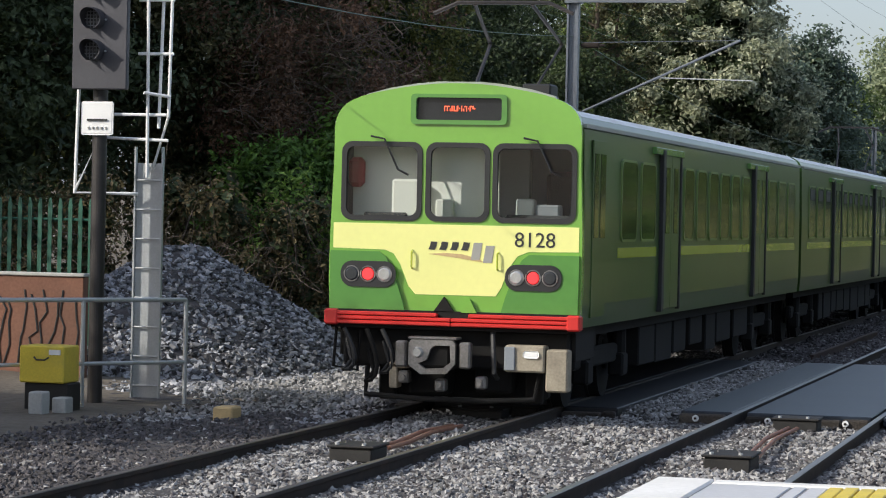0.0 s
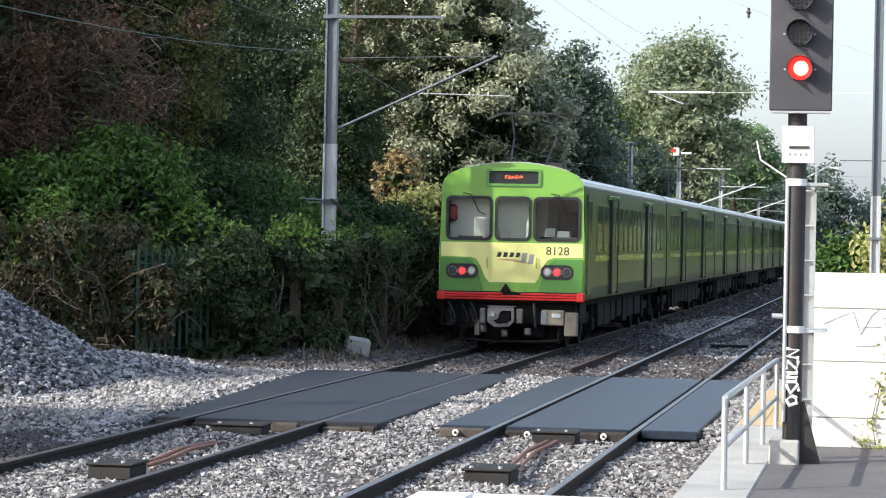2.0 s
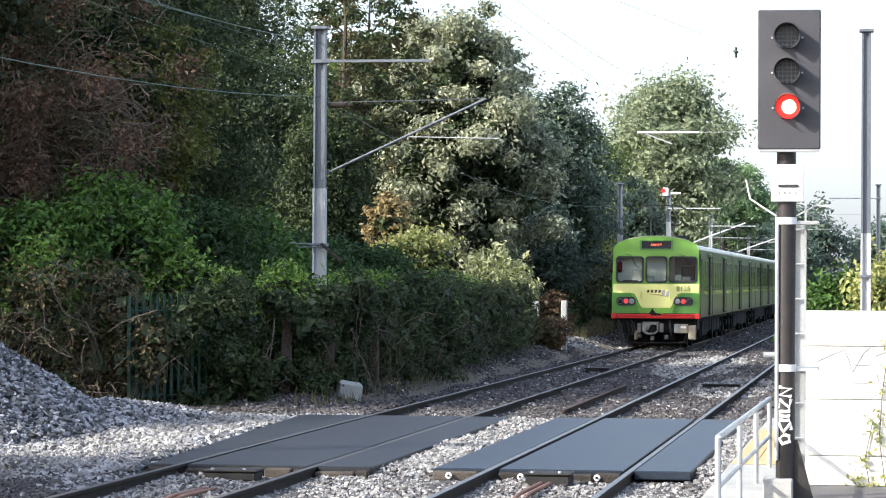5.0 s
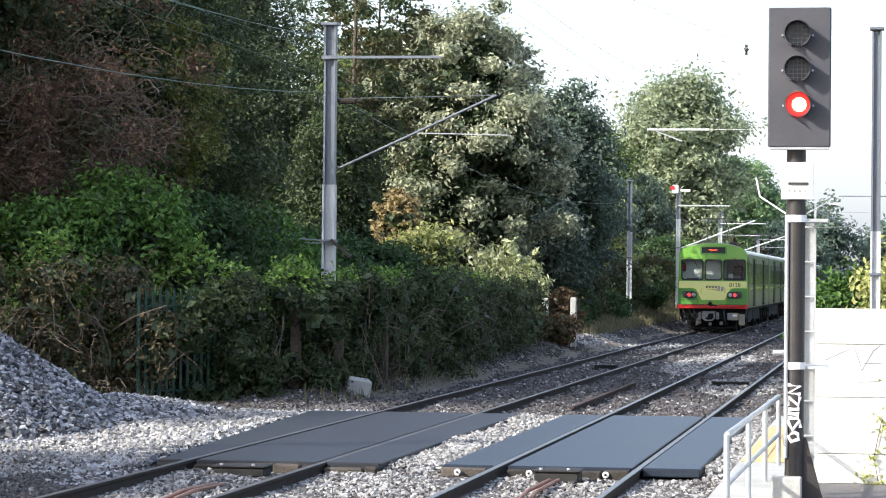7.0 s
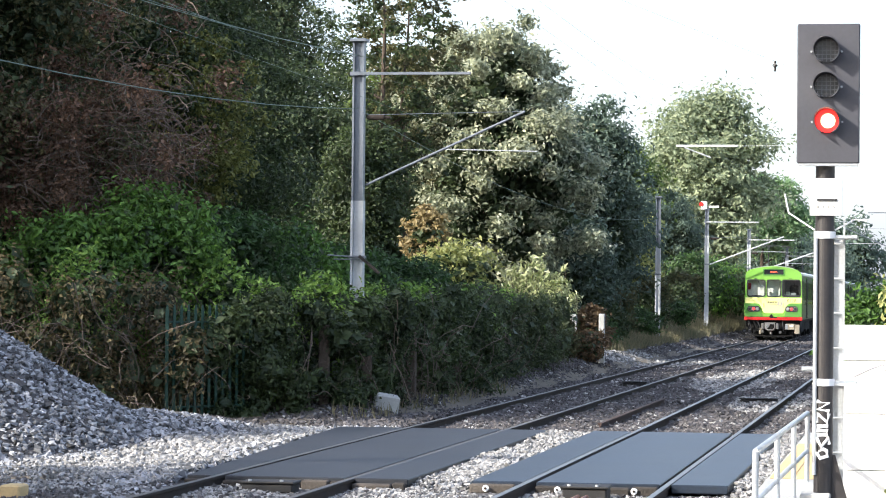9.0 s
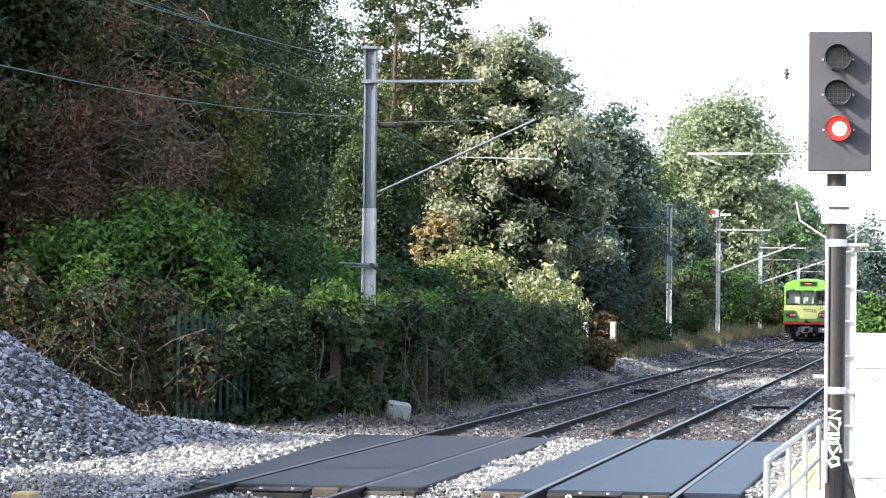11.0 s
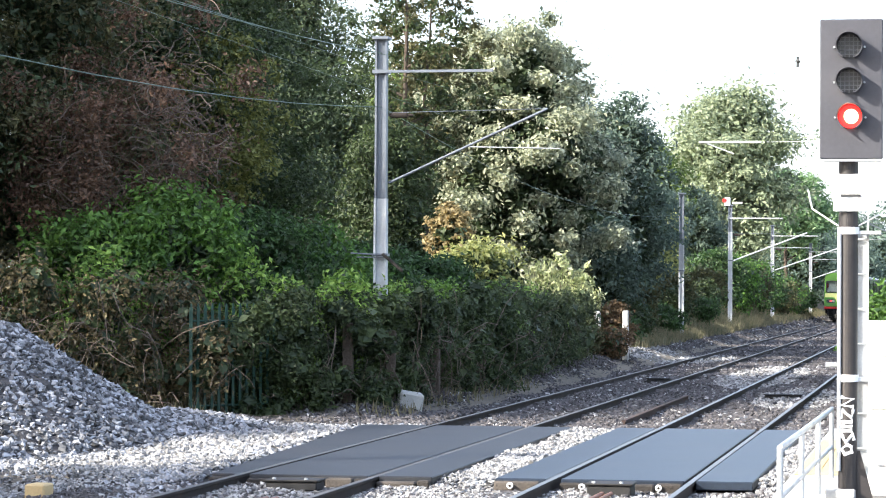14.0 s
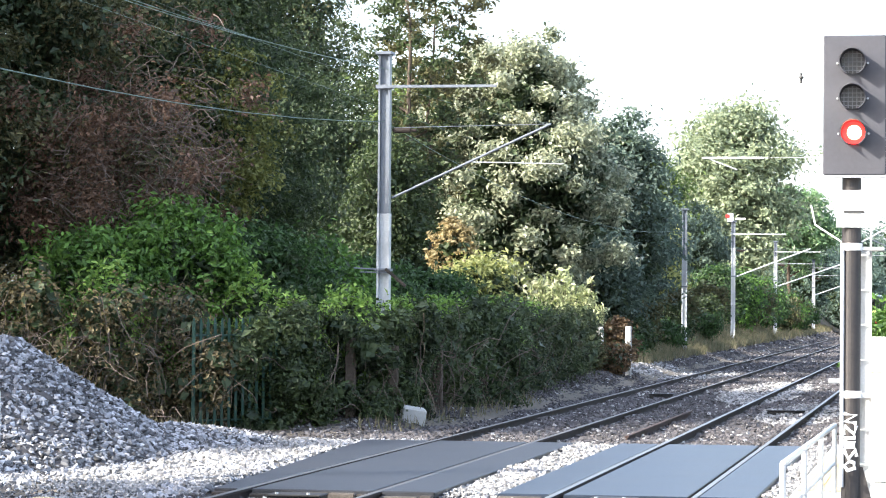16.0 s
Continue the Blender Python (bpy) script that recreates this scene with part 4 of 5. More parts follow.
    a = [bm.verts.new((x, y_in + (0.06 if index == 0 else 0), z)) for x, z in outline]
    b = [bm.verts.new((x, y1, z)) for x, z in outline]
    for i in range(n - 1):
        if not (4 < i < n - 6):
            bm.faces.new((a[i], b[i], b[i + 1], a[i + 1]))
    bm.faces.new((a[-1], b[-1], b[0], a[0]))
    bm.faces.new(b)
    if index:
        bm.faces.new(a[::-1])
    bmesh.ops.recalc_face_normals(bm, faces=bm.faces[:])
    body = part("car_body", bm, "shaded_side_green", train, "glossy green metal car body, shade put into its dark colour")
    bm = B()
    a = [bm.verts.new((x, y_in + 0.12, z)) for x, z in outline[5:n - 5]]
    b = [bm.verts.new((x, y1 + 0.004, z)) for x, z in outline[5:n - 5]]
    for i in range(len(a) - 1):
        bm.faces.new((a[i], b[i], b[i + 1], a[i + 1]))
    bmesh.ops.recalc_face_normals(bm, faces=bm.faces[:])
    roof = part("roof", bm, "roof", body, "pale grey curved roof")
    for i in range(9):
        yy = y0 + 1.6 + i * 2.2
        part("roof_rib", box(B(), (-0.3, yy, 3.52), (0.3, yy + 0.12, 3.575), 0.01), "roof_edge", body)
    for sx in (-1, 1):
        part("gutter", box(B(), (sx * 1.425 - 0.02, y0 + 0.12, 3.22), (sx * 1.425 + 0.02, y1, 3.26)), "roof_edge", body)
    doors = (5.2, 14.0)
    for sx in (1, -1):
        X = sx * 1.44
        # doors with their dark runner posts
        for d in doors:
            for k in (0, 1):
                yy = y0 + d + 0.12 + k * 0.64
                dr = part("door", box(B(), (X - 0.02, yy, 1.08), (X + sx * 0.02 if sx > 0 else X + 0.02, yy + 0.62, 3.08), 0.006) if sx > 0 else box(B(), (X - 0.02, yy, 1.08), (X + 0.02, yy + 0.62, 3.08), 0.006), "shaded_side_green", body, "green sliding door leaf")
                part("door_window", box(B(), (X + sx * 0.021 - 0.004, yy + 0.16, 2.05), (X + sx * 0.021 + 0.004, yy + 0.46, 2.90)), "side_glass", dr, "dark door window")
            part("door_post", box(B(), (X - 0.05, y0 + d - 0.08, 1.05), (X + 0.05, y0 + d + 0.1, 3.12), 0.008), "rubber_seal", body, "black door edge post")
            part("door_post", box(B(), (X - 0.035, y0 + d + 1.42, 1.05), (X + 0.035, y0 + d + 1.50, 3.12), 0.006), "rubber_seal", body, "black door edge post")
            part("door_gear_cover", box(B(), (X - 0.04, y0 + d - 0.6, 3.05), (X + 0.04, y0 + d + 1.6, 3.14), 0.006), "green_dark", body)
        # windows between the doors
        spans = ((2.2, 4.9), (6.9, 13.7), (15.7, 19.6)) if index == 0 else ((0.9, 4.9), (6.9, 13.7), (15.7, 19.6))
        for s0, s1 in spans:
            count = max(1, round((s1 - s0) / 1.15))
            step = (s1 - s0) / count
            for k in range(count):
                ya, yb = y0 + s0 + k * step + 0.17, y0 + s0 + (k + 1) * step - 0.17
                bm = B()
                pts = rounded(ya, 1.98, yb, 2.90, 0.1, 3)
                va = [bm.verts.new((X + sx * 0.002, p, q)) for p, q in pts]
                vb = [bm.verts.new((X + sx * 0.012, p, q)) for p, q in pts]
                bm.faces.new(vb)
                for i in range(len(pts)):
                    bm.faces.new((va[i], va[(i + 1) % len(pts)], vb[(i + 1) % len(pts)], vb[i]))
                bmesh.ops.recalc_face_normals(bm, faces=bm.faces[:])
                win = part("window", bm, "side_glass", body, "dark tinted side window")
                fr = B()
                ring = rounded(ya - 0.03, 1.95, yb + 0.03, 2.93, 0.12, 3)
                vo = [fr.verts.new((X + sx * 0.016, p, q)) for p, q in ring]
                vi = [fr.verts.new((X + sx * 0.016, p, q)) for p, q in pts]
                vw = [fr.verts.new((X - sx * 0.01, p, q)) for p, q in ring]
                for i in range(len(pts)):
                    j = (i + 1) % len(pts)
                    fr.faces.new((vo[i], vo[j], vi[j], vi[i]))
                    fr.faces.new((vo[i], vw[i], vw[j], vo[j]))
                bmesh.ops.recalc_face_normals(fr, faces=fr.faces[:])
                part("window_frame", fr, "frame_green", win, "pale green window edge")
                if index % 2 == 1:
                    part("hopper", box(B(), (X + sx * 0.014 - 0.003, ya + 0.12, 2.66), (X + sx * 0.014 + 0.003, yb - 0.12, 2.86)), "rubber_seal", win)
            part("waist_stripe", box(B(), (X - 0.003, y0 + s0, 1.76), (X + sx * 0.003 + (0.003 if sx > 0 else -0.003) * 0 + 0.003, y0 + s1, 1.88)), "lime", body, "lime waist stripe")
    bm = B()
    box(bm, (-1.25, y0 + 0.5, 0.86), (1.25, y1 - 0.2, 1.02))
    rng = random.Random(seed)
    yy = y0 + 5.2
    while yy < y0 + 15:
        w = rng.uniform(0.7, 1.6)
        part("equipment_case", box(B(), (-1.2, yy, rng.uniform(0.3, 0.45)), (1.2, yy + w, 0.855), 0.02), "under", body, "grimy equipment case")
        yy += w + rng.uniform(0.1, 0.4)
    for q in (3.1, 17.3):
        bogie = B()
        bogie_frame(bogie, y0 + q)
        part("bogie", bogie, "under", body, "grimy dark bogie frame")
    part("underframe", bm, "under", body, "grimy dark underframe")
    sets = [wheelset(body, y0 + q) for q in (3.1 - 1.15, 3.1 + 1.15, 17.3 - 1.15, 17.3 + 1.15)]
    part("gangway", box(B(), (-0.5, y1 - 0.01, 1.1), (0.5, y1 + GAP + 0.01, 3.2)), "rubber_seal", body, "black gangway bellows")
    if index in (0, 2):
        bm = B()
        y0 -= 1.1
        box(bm, (-0.5, y0 + 3.0, 3.53), (0.5, y0 + 4.2, 3.66), 0.02)
        tube(bm, [(-0.35, y0 + 3.2, 3.6), (-0.45, y0 + 4.6, 4.35), (-0.35, y0 + 3.3, 4.74)], 0.025, 6)
        tube(bm, [(0.35, y0 + 3.2, 3.6), (0.45, y0 + 4.6, 4.35), (0.35, y0 + 3.3, 4.74)], 0.025, 6)
        tube(bm, [(-0.85, y0 + 3.3, 4.63), (-0.55, y0 + 3.3, 4.76), (0.55, y0 + 3.3, 4.76), (0.85, y0 + 3.3, 4.63)], 0.025, 6)
        part("pantograph", bm, "black_pole", body, "raised dark pantograph")
    return body, sets


def train_front(train, body):
    """The cab end, facing the platform."""
    outer = [(-1.43, 1.0), (-1.45, 1.5), (-1.445, 2.0), (-1.43, 2.4), (-1.415, 2.8), (-1.415, 3.12), (-1.41, 3.22), (-1.395, 3.29), (-1.37, 3.35), (-1.335, 3.40), (-1.29, 3.445), (-1.22, 3.49), (-1.1, 3.54), (-0.95, 3.58), (-0.8, 3.61), (-0.6, 3.645), (-0.42, 3.67), (-0.25, 3.685), (-0.1, 3.692)]
    outer = outer + [(-x, z) for x, z in outer[::-1]]
    wins = [rounded(-1.31, 2.16, -0.40, 3.02, 0.11), rounded(-0.335, 2.16, 0.375, 3.02, 0.11), rounded(0.43, 2.16, 1.36, 3.02, 0.11)]
    disp = rounded(-0.51, 3.25, 0.55, 3.55, 0.04)
    front = part("front_panel", plate_with_holes(B(), outer, wins + [disp], 0.0, 0.11), "green", body, "bright green cab front panel")
    for w in ((-1.31, -0.40), (-0.335, 0.375), (0.43, 1.36)):
        bm = plate_with_holes(B(), rounded(w[0] - 0.012, 2.148, w[1] + 0.012, 3.032, 0.12), [rounded(w[0] + 0.045, 2.205, w[1] - 0.045, 2.975, 0.09)], -0.016, 0.05)
        win = part("windscreen_frame", bm, "rubber_seal", front, "black rubber windscreen frame")
        bm = B()
        pts = rounded(w[0] + 0.046, 2.206, w[1] - 0.046, 2.974, 0.09)
        bm.faces.new([bm.verts.new((x, 0.018, z)) for x, z in pts])
        pane = part("windscreen", bm, "glass", front, "clear windscreen glass")
        pane.visible_shadow = False
    part("display_box", plate_with_holes(B(), rounded(-0.53, 3.23, 0.57, 3.57, 0.05), [rounded(-0.47, 3.28, 0.51, 3.53, 0.03)], -0.03, 0.1), "green_dark", front)
    part("display_screen", box(B(), (-0.5, 0.03, 3.25), (0.54, 0.05, 3.55)), "lens_off", front, "black destination display")
    bm = B()
    rng = random.Random(8)
    x = -0.16
    while x < 0.2:
        w = rng.choice((0.008, 0.012, 0.016))
        lo = rng.choice((0.0, 0.0, 0.025))
        box(bm, (x, 0.022, 3.38 + lo), (x + w, 0.028, 3.38 + max(lo + 0.014, rng.choice((0.03, 0.06, 0.06, 0.06)))))
        if rng.random() < 0.4:
            zz = 3.38 + rng.choice((0.0, 0.025, 0.048))
            box(bm, (x + w, 0.022, zz), (x + w + 0.02, 0.028, zz + 0.012))
            x += 0.012
        x += w + 0.012
    part("display_text", bm, "led", front, "glowing red destination letters")
    # cream band with its tongue
    band = [(-1.405, 2.115), (-1.405, 1.83), (-0.80, 1.82), (-0.70, 1.78), (-0.62, 1.66), (-0.52, 1.42), (-0.44, 1.33), (0.48, 1.33), (0.54, 1.42), (0.62, 1.64), (0.72, 1.78), (0.84, 1.83), (1.41, 1.84), (1.41, 2.115)]
    bm = B()
    prism(bm, band, -0.006, -0.001)
    part("cream_band", bm, "cream", front, "pale cream-yellow front band")
    for sx in (-1, 1):
        cx = -0.975 if sx < 0 else 0.915
        low = [(sx * 0.55, 1.15), (sx * 1.42, 1.15), (sx * 1.425, 1.80), (sx * 0.86, 1.80), (sx * 0.78, 1.74), (sx * 0.70, 1.60), (sx * 0.60, 1.32)]
        bm = B()
        prism(bm, low, -0.05, -0.0065)
        bmesh.ops.recalc_face_normals(bm, faces=bm.faces[:])
        low_ob = part("lamp_fairing", bm, "green_dark", front, "darker green lamp fairing")
        bm = B()
        prism(bm, rounded(cx - 0.32, 1.40, cx + 0.32, 1.69, 0.13, 5), -0.066, -0.052)
        cl = part("lamp_unit", bm, "rubber_seal", front, "black lamp cluster with three lamps")
        for k, mt in zip((-0.19, 0.0, 0.19), ("lamp_dim", "tail_lamp", "lamp_glass") if sx < 0 else ("lamp_glass", "tail_lamp", "lamp_dim")):
            bm = rod(B(), (cx + k, -0.067, 1.545), (cx + k, -0.085, 1.545), 0.082 if mt != "tail_lamp" else 0.07, 18, 0.06)
            part("headlight" if mt != "tail_lamp" else "tail_lamp", bm, mt, front)
            ring = [(cx + k + 0.085 * math.cos(q * 0.3927), -0.07, 1.545 + 0.085 * math.sin(q * 0.3927)) for q in range(17)]
            part("lamp_rim", tube(B(), ring, 0.008, 6), "steel", front)
    for x in (-0.48, 0.50):
        part("grab_handle", tube(B(), [(x, -0.008, 1.62), (x, -0.05, 1.64), (x, -0.05, 1.80), (x, -0.008, 1.82)], 0.012, 6), "lime", front)
    # bumper of three red ribs
    for k, z in enumerate((0.985, 1.035, 1.085)):
        for x0, x1 in (((-1.45, -0.16), (0.2, 1.455)) if k == 2 else ((-1.45, 0.0), (0.004, 1.455))):
            part("bumper_rib", box(B(), (x0, -0.13, z), (x1, 0.0, z + 0.042), 0.01), "red", front, "red bumper rib")
    for x0, x1 in ((-1.46, -1.30), (1.31, 1.465)):
        part("bumper_end", box(B(), (x0, -0.14, 0.97), (x1, 0.05, 1.145), 0.02), "red", front, "red bumper end")
    part("jumper_recess", prism(B(), [(-0.22, 1.14), (0.02, 1.14), (-0.1, 1.31)], -0.05, -0.007), "under", front)
    part("jumper_cover", prism(B(), [(0.1, 1.14), (0.28, 1.14), (0.20, 1.29)], -0.06, -0.007), "green", front)
    part("valance", box(B(), (-1.40, -0.05, 0.94), (1.40, 0.2, 1.15)), "under", front)
    # emblem as plain shapes, fleet number as text
    for i in range(4):
        x = -0.30 + i * 0.125
        bm = B()
        prism(bm, [(x, 1.835), (x + 0.075, 1.83), (x + 0.095, 1.875), (x + 0.10, 1.92), (x + 0.03, 1.925), (x + 0.018, 1.87)], -0.012, -0.0065)
        part("emblem_block", bm, "ink", front, "slanted black emblem block")
    for i in range(2):
        x = 0.19 + i * 0.14
        bm = B()
        prism(bm, [(x, 1.73 - 0.03 * i), (x + 0.10, 1.73 - 0.03 * i), (x + 0.13, 1.92 - 0.03 * i), (x + 0.03, 1.92 - 0.03 * i)], -0.012, -0.0065)
        part("emblem_figure", bm, "grey_letter", front, "grey slanted emblem figure")
    bm = B()
    prism(bm, [(-0.30, 1.785), (-0.12, 1.80), (0.08, 1.79), (0.24, 1.755), (0.36, 1.70), (0.22, 1.72), (0.06, 1.745), (-0.12, 1.765)], -0.011, -0.0065)
    part("emblem_swoosh", bm, "ochre", front, "yellow curved emblem line")
    cu = bpy.data.curves.new("fleet_number", "FONT")
    cu.body, cu.size, cu.extrude, cu.align_x = "8128", 0.235, 0.002, "CENTER"
    cu.materials.append(M["ink"])
    txt = new("fleet_number", cu)
    txt.parent = front
    txt.matrix_basis = pose(0.915, -0.010, 1.885, 90)
    # wipers
    for x, d in ((-0.82, 1), (0.93, 1)):
        part("wiper", tube(B(), [(x - 0.16, -0.05, 3.09), (x, -0.06, 3.06), (x + 0.16 * d, -0.05, 2.72), (x + 0.28 * d, -0.04, 2.66)], 0.013, 6), "rubber_seal", front, "black windscreen wiper")
    # roof edge, lifting eye and horn box
    brow = [(x * 0.995, z - 0.004) for x, z in outer if z > 3.25]
    bm = B()
    a = [bm.verts.new((x, 0.1, z)) for x, z in brow]
    b = [bm.verts.new((x * 0.985, 0.62, 3.2 + (z - 3.2) * 0.7)) for x, z in brow]
    for i in range(len(a) - 1):
        bm.faces.new((a[i], b[i], b[i + 1], a[i + 1]))
    bm.faces.new(b)
    bmesh.ops.recalc_face_normals(bm, faces=bm.faces[:])
    part("brow", bm, "shaded_side_green", front, "green brow above the cab in the shaded side colour")
    part("roof_edge_strip", prism(B(), [(-1.15, 3.48), (1.15, 3.48), (1.08, 3.565), (0.8, 3.64), (0.5, 3.69), (0.25, 3.715), (-0.25, 3.715), (-0.5, 3.69), (-0.8, 3.64), (-1.08, 3.565)], 0.112, 0.2), "roof_edge", front)
    part("horn_box", box(B(), (0.62, 0.5, 3.46), (0.95, 0.9, 3.72), 0.02), "rubber_seal", body)
    # coupler and boxes below
    cp = part("coupler", box(box(B(), (-0.37, -0.32, 0.50), (0.08, 0.1, 0.82), 0.06), (-0.25, -0.1, 0.55), (-0.03, 0.9, 0.75)), "under", body, "dirty steel automatic coupler")
    rim = [(-0.38, 0.84), (0.09, 0.84), (0.12, 0.80), (0.12, 0.58), (0.02, 0.47), (-0.27, 0.46), (-0.41, 0.56), (-0.41, 0.80)]
    mouth = [(-0.16, 0.74), (-0.12, 0.78), (0.06, 0.78), (0.07, 0.60), (-0.02, 0.53), (-0.22, 0.52), (-0.30, 0.58), (-0.2, 0.62)]
    part("coupler_frame", plate_with_holes(B(), rim, [mouth], -0.37, 0.06), "steel", cp, "worn steel coupler rim")
    part("coupler_face", rod(B(), (-0.30, -0.371, 0.70), (-0.30, -0.43, 0.70), 0.062, 16, 0.045), "lamp_glass", cp, "bright worn coupler knob")
    part("coupler_lip", box(B(), (-0.42, -0.36, 0.845), (0.13, -0.1, 0.87), 0.008), "steel", cp)
    for x in (-0.57, 0.155):
        part("coupler_wing", box(B(), (x, -0.34, 0.53), (x + 0.125, -0.2, 0.82), 0.02), "steel", cp, "pale steel coupler wing")
    bx = part("jumper_box", box(B(), (0.62, -0.1, 0.50), (1.07, 0.2, 0.80), 0.02), "box_beige", body, "beige equipment box")
    part("jumper_leg", box(B(), (1.08, -0.08, 0.29), (1.33, 0.15, 0.76), 0.02), "box_beige", bx)
    part("jumper_flap", box(B(), (0.62, -0.125, 0.52), (0.74, -0.103, 0.78), 0.008), "cab_grey", bx)
    part("jumper_light", box(B(), (0.83, -0.115, 0.66), (1.01, -0.102, 0.74), 0.02), "white_plate", bx)
    part("air_hose", tube(B(), [(0.46, 0.0, 0.93), (0.49, -0.09, 0.7), (0.51, -0.12, 0.48), (0.53, -0.04, 0.42)], 0.03, 8), "rubber_seal", body, "black hanging air hose")
    part("step_bracket", tube(B(), [(-1.36, 0.05, 0.95), (-1.38, 0.02, 0.5), (-1.1, 0.02, 0.46), (-1.08, 0.05, 0.9)], 0.02, 6), "under", body, "dark bent step iron")
    part("brake_gear", box(box(box(B(), (-0.98, 0.55, 0.16), (0.98, 0.75, 0.6), 0.04), (-0.55, 0.2, 0.2), (-0.1, 0.6, 0.5), 0.03), (0.2, 0.25, 0.24), (0.62, 0.6, 0.55), 0.03), "under", body, "grimy dark brake gear behind the coupler")
    part("motor_case", rod(box(B(), (-0.7, 1.0, 0.2), (0.7, 2.6, 0.95), 0.05), (-0.7, 2.95, 0.52), (0.7, 2.95, 0.52), 0.34, 16), "under", body, "grimy traction motor case")
    for sx in (-1, 1):
        part("side_valance", box(B(), (sx * 1.33 - 0.03, 0.2, 0.62), (sx * 1.33 + 0.03, 1.3, 1.0), 0.01), "under", body, "dark side valance")
    for x, drop, m in ((-1.24, 0.46, "rubber_seal"), (-0.98, 0.34, "under"), (-0.80, 0.44, "rubber_seal")):
        loop = [(x + 0.14 * math.sin(q * 0.5236), -0.05 - 0.04 * math.sin(q * 0.5236), 0.93 - (0.93 - drop) * math.sin(q * 0.2618)) for q in range(7)]
        back = [(x + 0.10 - 0.03 * q, 0.0 + 0.03 * q, drop + 0.03 + 0.08 * q) for q in range(1, 5)]
        part("brake_pipe", tube(B(), loop + back, 0.026, 7), m, body, "black looped brake hose")
    part("hose_bracket", box(box(B(), (-0.70, -0.1, 0.28), (-0.60, 0.1, 0.56), 0.015), (-0.70, -0.1, 0.50), (-0.50, 0.1, 0.58), 0.015), "box_beige", body, "dirty beige hose bracket")
    for x0, z0 in ((-0.52, 0.34), (0.36, 0.30), (-0.1, 0.26)):
        part("coupler_pin", rod(box(B(), (x0 - 0.06, -0.16, z0), (x0 + 0.06, 0.0, z0 + 0.14), 0.02), (x0, -0.2, z0 + 0.07), (x0, -0.1, z0 + 0.07), 0.03, 10), "steel", body, "dirty steel coupling pin")
    part("guard_iron", tube(B(), [(-1.0, 0.1, 0.5), (-0.98, -0.05, 0.2), (-0.3, -0.12, 0.17), (0.4, -0.12, 0.17), (0.95, -0.05, 0.2), (0.98, 0.1, 0.5)], 0.03, 8), "under", body, "dark bent guard iron")
    part("front_beam", box(B(), (-1.3, 0.12, 0.5), (1.3, 0.3, 0.95), 0.03), "under", body, "grimy dark front beam")
    for sx in (-1, 1):
        part("rail_guard", box(B(), (sx * 0.85 - 0.1, 0.4, 0.12), (sx * 0.85 + 0.1, 0.5, 0.7), 0.02), "under", body)
        part("cab_side", box(B(), (sx * 1.377 - 0.007, 0.13, 1.5), (sx * 1.377 + 0.007, 1.7, 3.2)), "cab_grey", body)
    # cab seen through the glass
    part("cab_bulkhead", box(B(), (-1.37, 1.7, 1.1), (1.37, 1.75, 3.2)), "cab_grey", body)
    part("cab_partition", box(B(), (-1.30, 0.40, 1.6), (0.40, 0.44, 3.18)), "cab_pale", body, "pale cab partition")
    part("cab_ceiling", box(B(), (-1.36, 0.13, 3.2), (1.36, 1.7, 3.23)), "cab_grey", body)
    part("cab_floor", box(B(), (-1.36, 0.13, 1.5), (1.36, 1.7, 1.6)), "cab_grey", body)
    part("cab_cabinet", box(B(), (-0.80, 0.22, 1.6), (-0.46, 0.40, 2.62), 0.03), "cab_pale", body, "white cab cabinet")
    part("cab_cabinet", box(B(), (-0.30, 0.26, 1.6), (-0.1, 0.40, 2.40), 0.02), "cab_pale", body, "white cab cabinet")
    part("cab_door", box(B(), (0.05, 1.55, 1.6), (0.5, 1.69, 3.0)), "cab_pale", body)
    part("cab_cover", box(B(), (-1.32, 0.22, 2.52), (-1.14, 0.38, 2.86), 0.05), "cab_red", body, "dark red cab cover")
    part("cab_desk", box(B(), (0.5, 0.2, 1.6), (1.3, 0.7, 2.24), 0.04), "seat", body)
    part("cab_desk", box(B(), (-1.1, 0.14, 1.6), (-0.6, 0.21, 2.24), 0.02), "seat", body)
    part("cab_box", box(B(), (0.62, 0.3, 2.2), (0.82, 0.5, 2.42), 0.02), "cab_pale", body)
    part("cab_box", box(B(), (0.84, 0.3, 2.2), (1.12, 0.5, 2.36), 0.02), "cab_grey", body)
    part("cab_seat", box(box(B(), (0.75, 0.95, 1.6), (1.2, 1.35, 2.1), 0.05), (0.75, 1.3, 2.1), (1.2, 1.42, 2.75), 0.06), "seat", body)


def build_train():
    train = tagged(new("commuter_train"), "green electric commuter train with cream and red front", "train")
    moving = []
    for i in range(6):
        body, sets = car_common(train, i, i * CAR, 30 + i)
        if i == 0:
            moving += sets
            train_front(train, body)
            for sx in (1, -1):
                X = sx * 1.44
                d = part("cab_door_leaf", box(B(), (X - 0.012, 0.55, 1.1), (X + 0.012, 1.35, 3.1), 0.005), "shaded_side_green", body, "green cab side door")
                for ya, yb in ((0.62, 0.86), (0.98, 1.28)):
                    part("door_window", box(B(), (X + sx * 0.014 - 0.003, ya, 2.0), (X + sx * 0.014 + 0.003, yb, 2.95)), "side_glass", d)
    return train, moving


TRAIN, WHEELS = build_train()

# ---- plants ----
def limbs(bm, base, top, r, rng, n_limbs, spread):
    """A tapered trunk in bent lengths with limbs. Returns the limb ends."""
    pts = [Vector(base)]
    steps = 6
    for i in range(1, steps + 1):
        p = Vector(base).lerp(Vector(top), i / steps)
        pts.append(p + Vector((rng.normal() * 0.12, rng.normal() * 0.12, 0)) * (i / steps) * 2)
